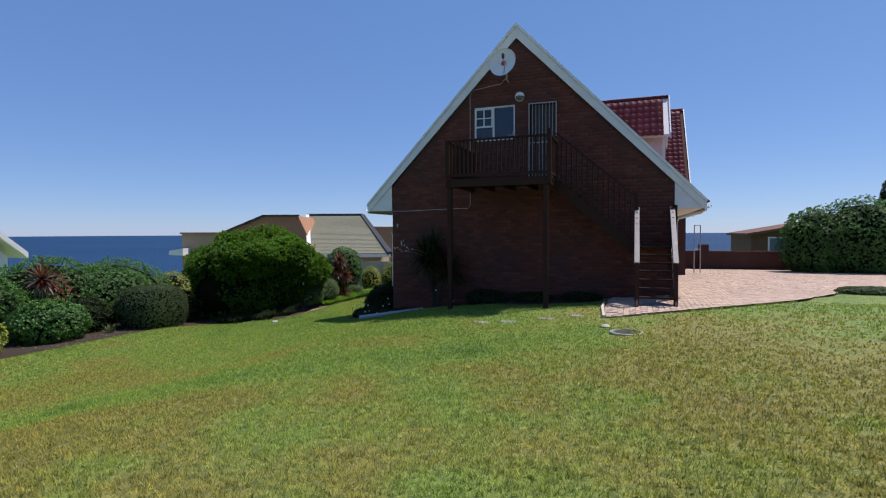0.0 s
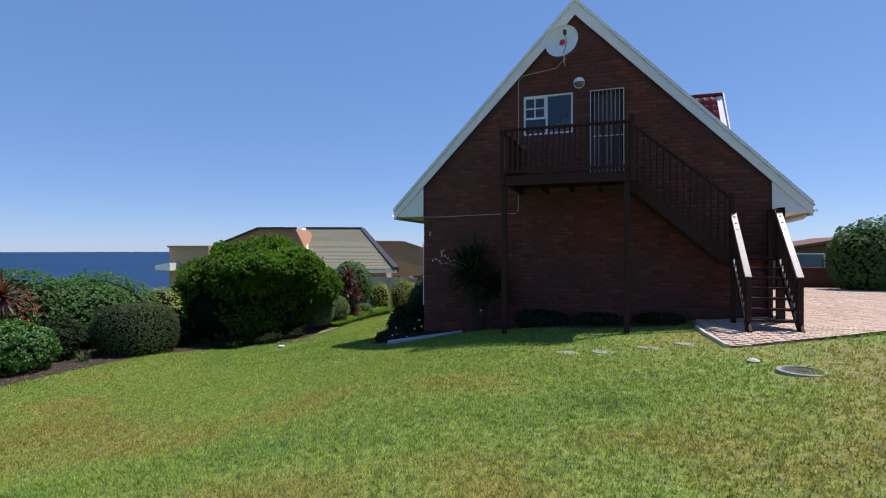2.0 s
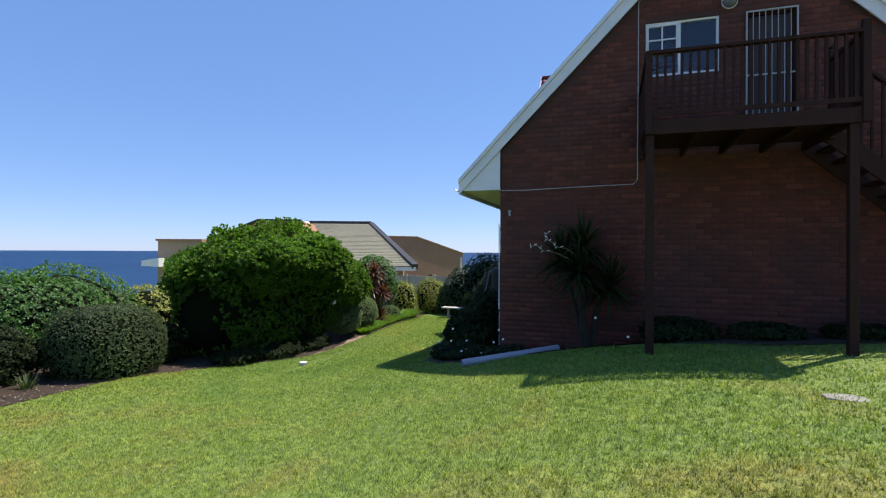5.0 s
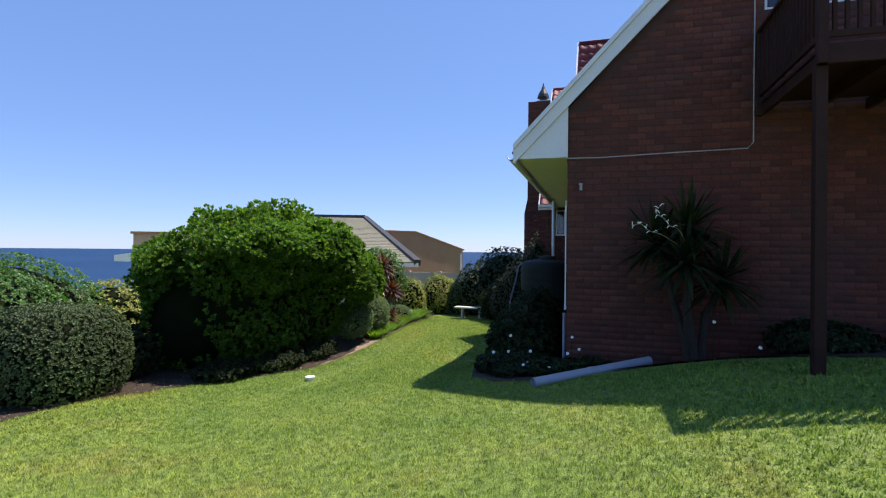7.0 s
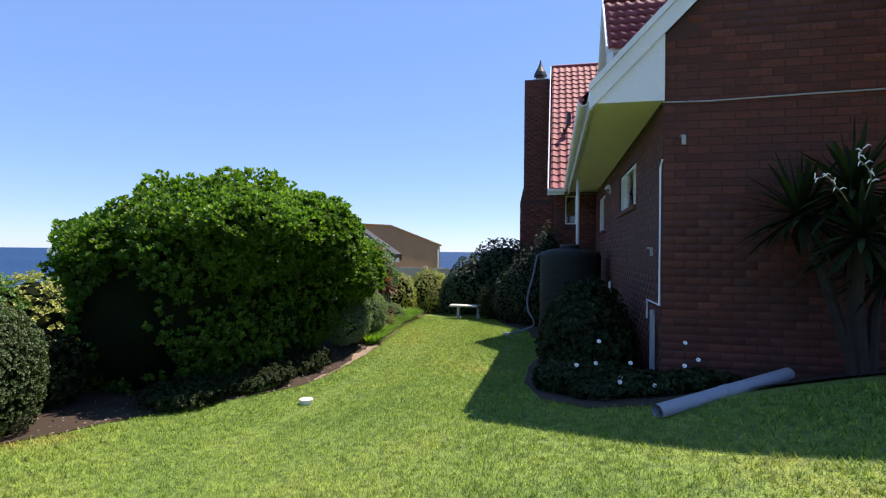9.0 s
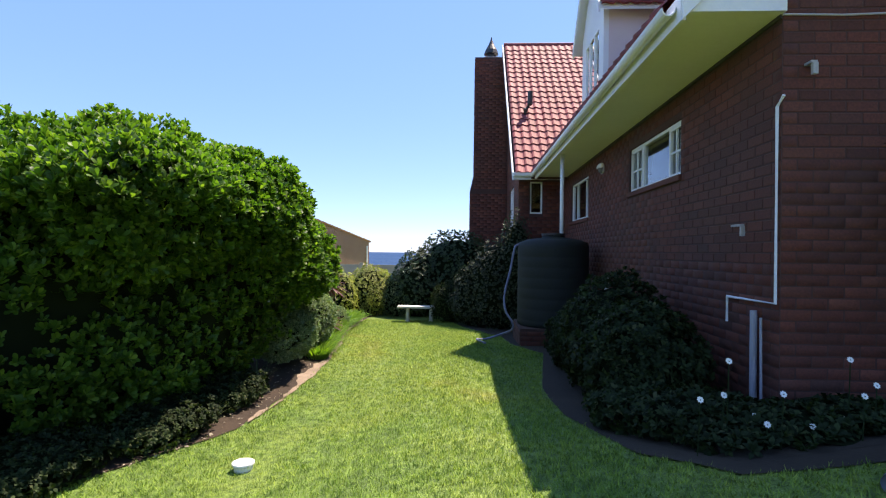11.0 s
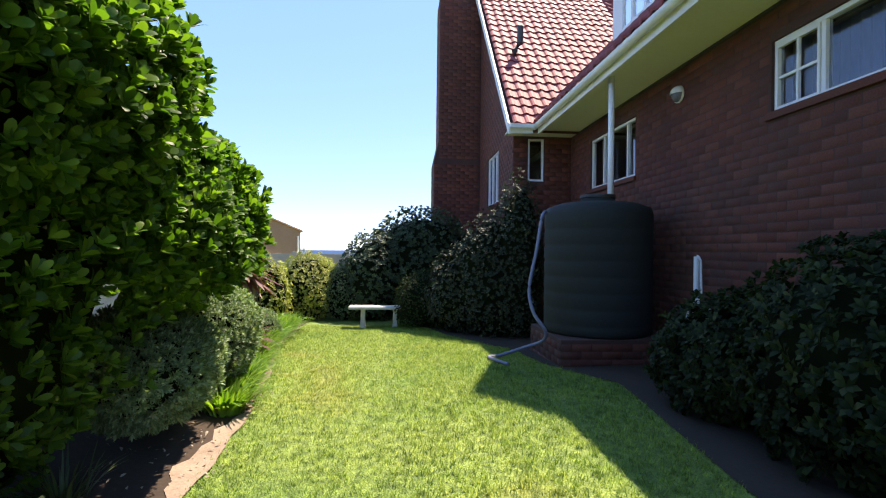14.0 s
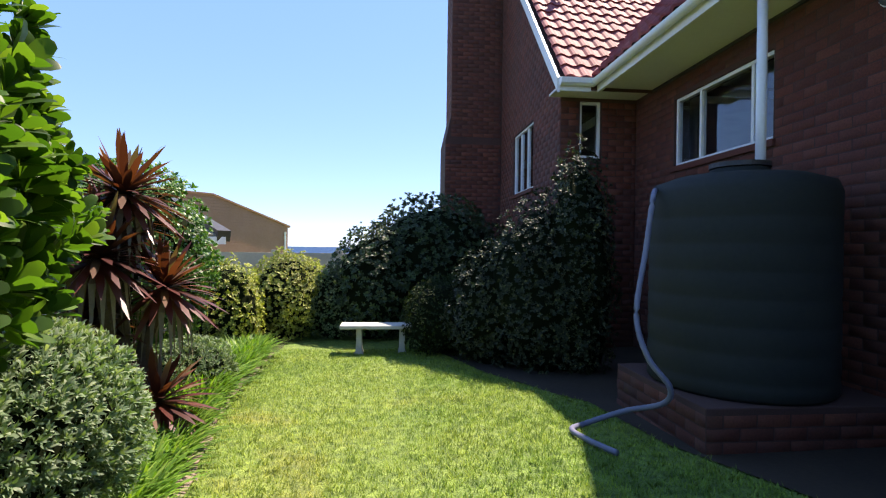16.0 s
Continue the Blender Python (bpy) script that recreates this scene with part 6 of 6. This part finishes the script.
def tile_template(w=0.235, l=0.37):
    """A rolled clay tile: x across, y up the slope, with a thick lower edge."""
    prof = [(0.0, 0.0), (0.032, 0.024), (0.07, 0.036), (0.11, 0.026), (0.15, 0.007), (0.195, 0.0), (w, 0.004)]
    v = [(x, 0, z + 0.036) for x, z in prof] + [(x, l, z + 0.004) for x, z in prof] + [(x, 0.004, z - 0.005) for x, z in prof]
    k = len(prof)
    f = [(i, i + 1, k + i + 1, k + i) for i in range(k - 1)] + [(2 * k + i, 2 * k + i + 1, i + 1, i) for i in range(k - 1)]
    return v, f


TILE_V, TILE_F = tile_template()
tile_mesh = bpy.data.meshes.new("tile")
tile_mesh.from_pydata(TILE_V, [], TILE_F)
tile_mesh.materials.append(M_TILE1)


def tiled(owner, start, eu, ev, width, length, keep=None, single=None, gauge=0.31, w=0.228):
    """Courses of tiles from the eave corner start, along eu and up ev; single picks the tiles that are objects of their own."""
    start, eu, ev = Vector(start), Vector(eu).normalized(), Vector(ev).normalized()
    n = eu.cross(ev).normalized()
    P, A, made = [], [], 0
    for r in range(int(length / gauge) + 1):
        for k in range(int(width / w)):
            p = start + eu * (k * w) + ev * (r * gauge) + n * 0.015
            if r * gauge > length - 0.33 or (keep and not keep(p)):
                continue
            jig = n * random.uniform(-0.003, 0.003) + ev * random.uniform(-0.006, 0.006)
            if single and made < 300 and single(p):
                ob = new("tile", tile_mesh)
                ob.parent = owner
                m = Matrix((eu, ev, n)).transposed().to_4x4()
                m.translation = p + jig
                ob.matrix_basis = m
                made += 1
            else:
                P.append(p + jig)
                A.append((eu, ev, n))
    if P:
        v, f = strewn(TILE_V, TILE_F, np.array(P), np.array(A))
        tagged(joined("roof_tiles", v, f, M_TILE, owner), kind="stuff")


sw = math.hypot(WRY - VY, WTOP - VZ)
tiled(roof_wing, (VX0 + 0.06, VY - 0.06, VZ + 0.0), (1, 0, 0), (0, WRY - VY, WTOP - VZ), VX1 - VX0 - 0.1, sw, lambda p: p.z > roofline(p.x) + 0.1, lambda p: p.x < -5.0)
run = math.hypot(XC - TIP_L, TOP - TIP_Z)
tiled(roof_w, (TIP_L - 0.04, 24.6, TIP_Z + 0.03), (0, -1, 0), (XC - TIP_L, 0, TOP - TIP_Z), 10.0, run, lambda p: not (abs(p.y - 21.4) < 1.0 and -7.0 < p.x and p.z < 5.9))
tiled(roof_e, (TIP_R + 0.04, YG + 0.05, TIP_Z - 0.07), (0, 1, 0), (XC - TIP_R, 0, TOP - TIP_Z + 0.08), 10.0, run, lambda p: not (abs(p.y - 21.4) < 1.0 and p.x < 1.0 and p.z < 5.9))
for d in [o for o in house.children if o.name.startswith("dormer")]:
    roofs = [o for o in d.children if o.name.startswith("dormer_roof")]
    west = roofs[0].data.vertices[0].co.x < XC
    yc = 21.4
    x0, x1 = (-7.13, XC) if west else (XC, 1.17)
    for o in roofs:
        side = -1 if o.data.vertices[0].co.y < yc else 1
        eu = (1, 0, 0) if side < 0 else (-1, 0, 0)
        sx = x0 if side < 0 else x1
        tiled(o, (sx, yc + side * 1.24, 4.64), eu, (0, -side * 1.2, 1.57), x1 - x0, 1.97, lambda p: p.z > roofline(p.x) + 0.1)
        part("ridge", Shape().tube([(x0, yc, 6.28), (x1, yc, 6.28)], 0.075, 10), M_TILE, o)
part("ridge", Shape().tube([(VX0 + 0.04, WRY, WTOP + 0.01), (VX1 - 0.04, WRY, WTOP + 0.01)], 0.09, 10), M_TILE, roof_wing)
part("ridge", Shape().tube([(XC, YG + 0.5, TOP - 0.03), (XC, 24, TOP - 0.03)], 0.08, 10), M_TILE, roof_w)
vp = part("vent_pipe", Shape().tube([(-8.0, 25.5, 3.8), (-7.96, 25.5, 4.12), (-7.84, 25.48, 4.28), (-7.83, 25.48, 4.66)], [0.06, 0.075, 0.075, 0.07], 8), M_DARK, roof_wing, "dark bent vent pipe")

BH, BW, BD = COURSE - 0.0115, STEP - 0.0115, 0.02
brick_f = [(0, 1, 2, 3), (0, 4, 5, 1), (1, 5, 6, 2), (2, 6, 7, 3), (3, 7, 4, 0)]


def brick_corners(w, h, d, c=0.004):
    return [(-w / 2 + c, d, -h / 2 + c), (w / 2 - c, d, -h / 2 + c), (w / 2 - c, d, h / 2 - c), (-w / 2 + c, d, h / 2 - c), (-w / 2, 0, -h / 2), (w / 2, 0, -h / 2), (w / 2, 0, h / 2), (-w / 2, 0, h / 2)]


brick_mesh = bpy.data.meshes.new("brick")
brick_mesh.from_pydata([(x, -y, z) for x, y, z in brick_corners(BW, BH, 0.0045)], [], brick_f)
brick_mesh.materials.append(M_BRICK1)


def bricked(owner, axis, face, out, a, b, z0, z1, holes=(), top=None, single=None):
    """Brick faces over a wall. axis: the wall's run; face: its outer plane; out: the way outwards along the other axis; top(u): upper limit."""
    V, n1 = [], 0
    row = 0
    z = z0
    while z + COURSE <= z1:
        u = a - (STEP / 2 if row % 2 else 0)
        zc = z + COURSE / 2
        while u < b:
            lo, hi = max(u, a) + 0.006, min(u + STEP, b) - 0.006
            u += STEP
            for h in holes:
                if h[2] - COURSE * 0.6 < zc < h[3] + COURSE * 0.6:
                    if h[0] - 0.02 < lo < h[1] + 0.02:
                        lo = h[1] + 0.02
                    if h[0] - 0.02 < hi < h[1] + 0.02:
                        hi = h[0] - 0.02
            if hi - lo < 0.05 or (top and zc + COURSE / 2 > min(top(lo), top(hi))):
                continue
            uc, wd, dep = (lo + hi) / 2, hi - lo, 0.0045 + random.uniform(-0.0015, 0.0015)
            whole = abs(wd - BW) < 0.004
            if single and whole and n1 < 300 and single(uc, zc):
                ob = new("brick", brick_mesh)
                ob.parent = owner
                turn = {("x", -1): 0, ("y", -1): -90, ("x", 1): 180, ("y", 1): 90}[(axis, out)]
                at = (uc, face, zc) if axis == "x" else (face, uc, zc)
                ob.matrix_basis = pose(*at, random.uniform(-0.4, 0.4), random.uniform(-0.3, 0.3), turn)
                n1 += 1
                continue
            c = np.array(brick_corners(wd, BH, dep))
            if axis == "x":
                V.append(np.stack([uc + c[:, 0] * -out, face + out * c[:, 1], zc + c[:, 2]], -1))
            else:
                V.append(np.stack([face + out * c[:, 1], uc + c[:, 0] * out, zc + c[:, 2]], -1))
        z += COURSE
        row += 1
    if V:
        f = np.array(brick_f)[None] + (np.arange(len(V)) * 8)[:, None, None]
        tagged(joined("bricks", np.concatenate(V), f.reshape(-1, 4), M_BRICK, owner), kind="stuff")


bricked(wall_gable, "x", YG, -1, XL, XR, -1.9, 6.95, GABLE_HOLES, lambda u: roofline(u) - 0.02, lambda u, z: u < -5.0 and 0.7 < z < 2.6)
bricked(wall_west, "y", XL, -1, YG, 24.2, -2.1, 1.87, WEST_HOLES, None, lambda u, z: u < 17.4 and -0.1 < z < 1.87)
bricked(wall_wing, "y", WX0, -1, WY0, 28.45, -2.0, 7.15, WING_HOLES, lambda u: wing_under(u) - 0.02)
bricked(wall_wing_side, "x", WY0, -1, WX0, XL, -2.0, 1.86, [(-7.95, -7.62, 0.98, 1.84)])
bricked(wall_east, "y", XR, 1, YG, 24.0, -0.9, 1.8)
bricked(chimney, "x", 28.45, -1, -9.43, -8.26, 2.15, 6.75)
bricked(chimney, "x", 28.45, -1, -9.56, -8.26, -1.75, 2.05)
bricked(plinth, "x", 19.95, -1, -8.6, -7.07, -1.9, -1.49)
bricked(plinth, "y", -8.6, -1, 19.95, 21.35, -1.9, -1.49)
bricked(chimney, "y", -9.43, -1, 28.45, 29.55, 2.65, 6.75)

paver_mesh = bpy.data.meshes.new("paver")
pb = Shape().add([(-0.112, -0.052, 0.0), (0.112, -0.052, 0.0), (0.112, 0.052, 0.0), (-0.112, 0.052, 0.0), (-0.105, -0.046, 0.05), (0.105, -0.046, 0.05), (0.105, 0.046, 0.05), (-0.105, 0.046, 0.05)], [(4, 5, 6, 7), (0, 1, 5, 4), (1, 2, 6, 5), (2, 3, 7, 6), (3, 0, 4, 7)])
paver_mesh.from_pydata(pb.v, [], pb.f)
paver_mesh.materials.append(M_PAVER1)


P, made = [], 0
for j in range(int(19.2 / 0.112)):
    for k in range(int(16 / 0.232)):
        x, y = -0.55 + k * 0.232 + (0.116 if j % 2 else 0), 10.8 + j * 0.112
        if x - 0.12 < np.interp(y, COURT_Y, COURT_L) or x + 0.1 > np.interp(y, COURT_Y, COURT_R) or y < 10.8 or y > 30:
            continue
        z = float(court_z(x)) - FALL * y - 0.05 + random.uniform(-0.005, 0.004)
        if made < 300 and y < 13.4 and x < 2.4:
            ob = new("paver", paver_mesh)
            ob.parent = pave
            ob.matrix_basis = pose(x, y, z, random.uniform(-0.8, 0.8), random.uniform(-0.8, 0.8), random.uniform(-0.8, 0.8))
            made += 1
        else:
            P.append((x, y, z))
v, f = strewn(pb.v, pb.f, np.array(P), np.repeat(np.eye(3)[None], len(P), 0))
tagged(joined("pavers", v, f, M_PAVER, pave), kind="stuff")
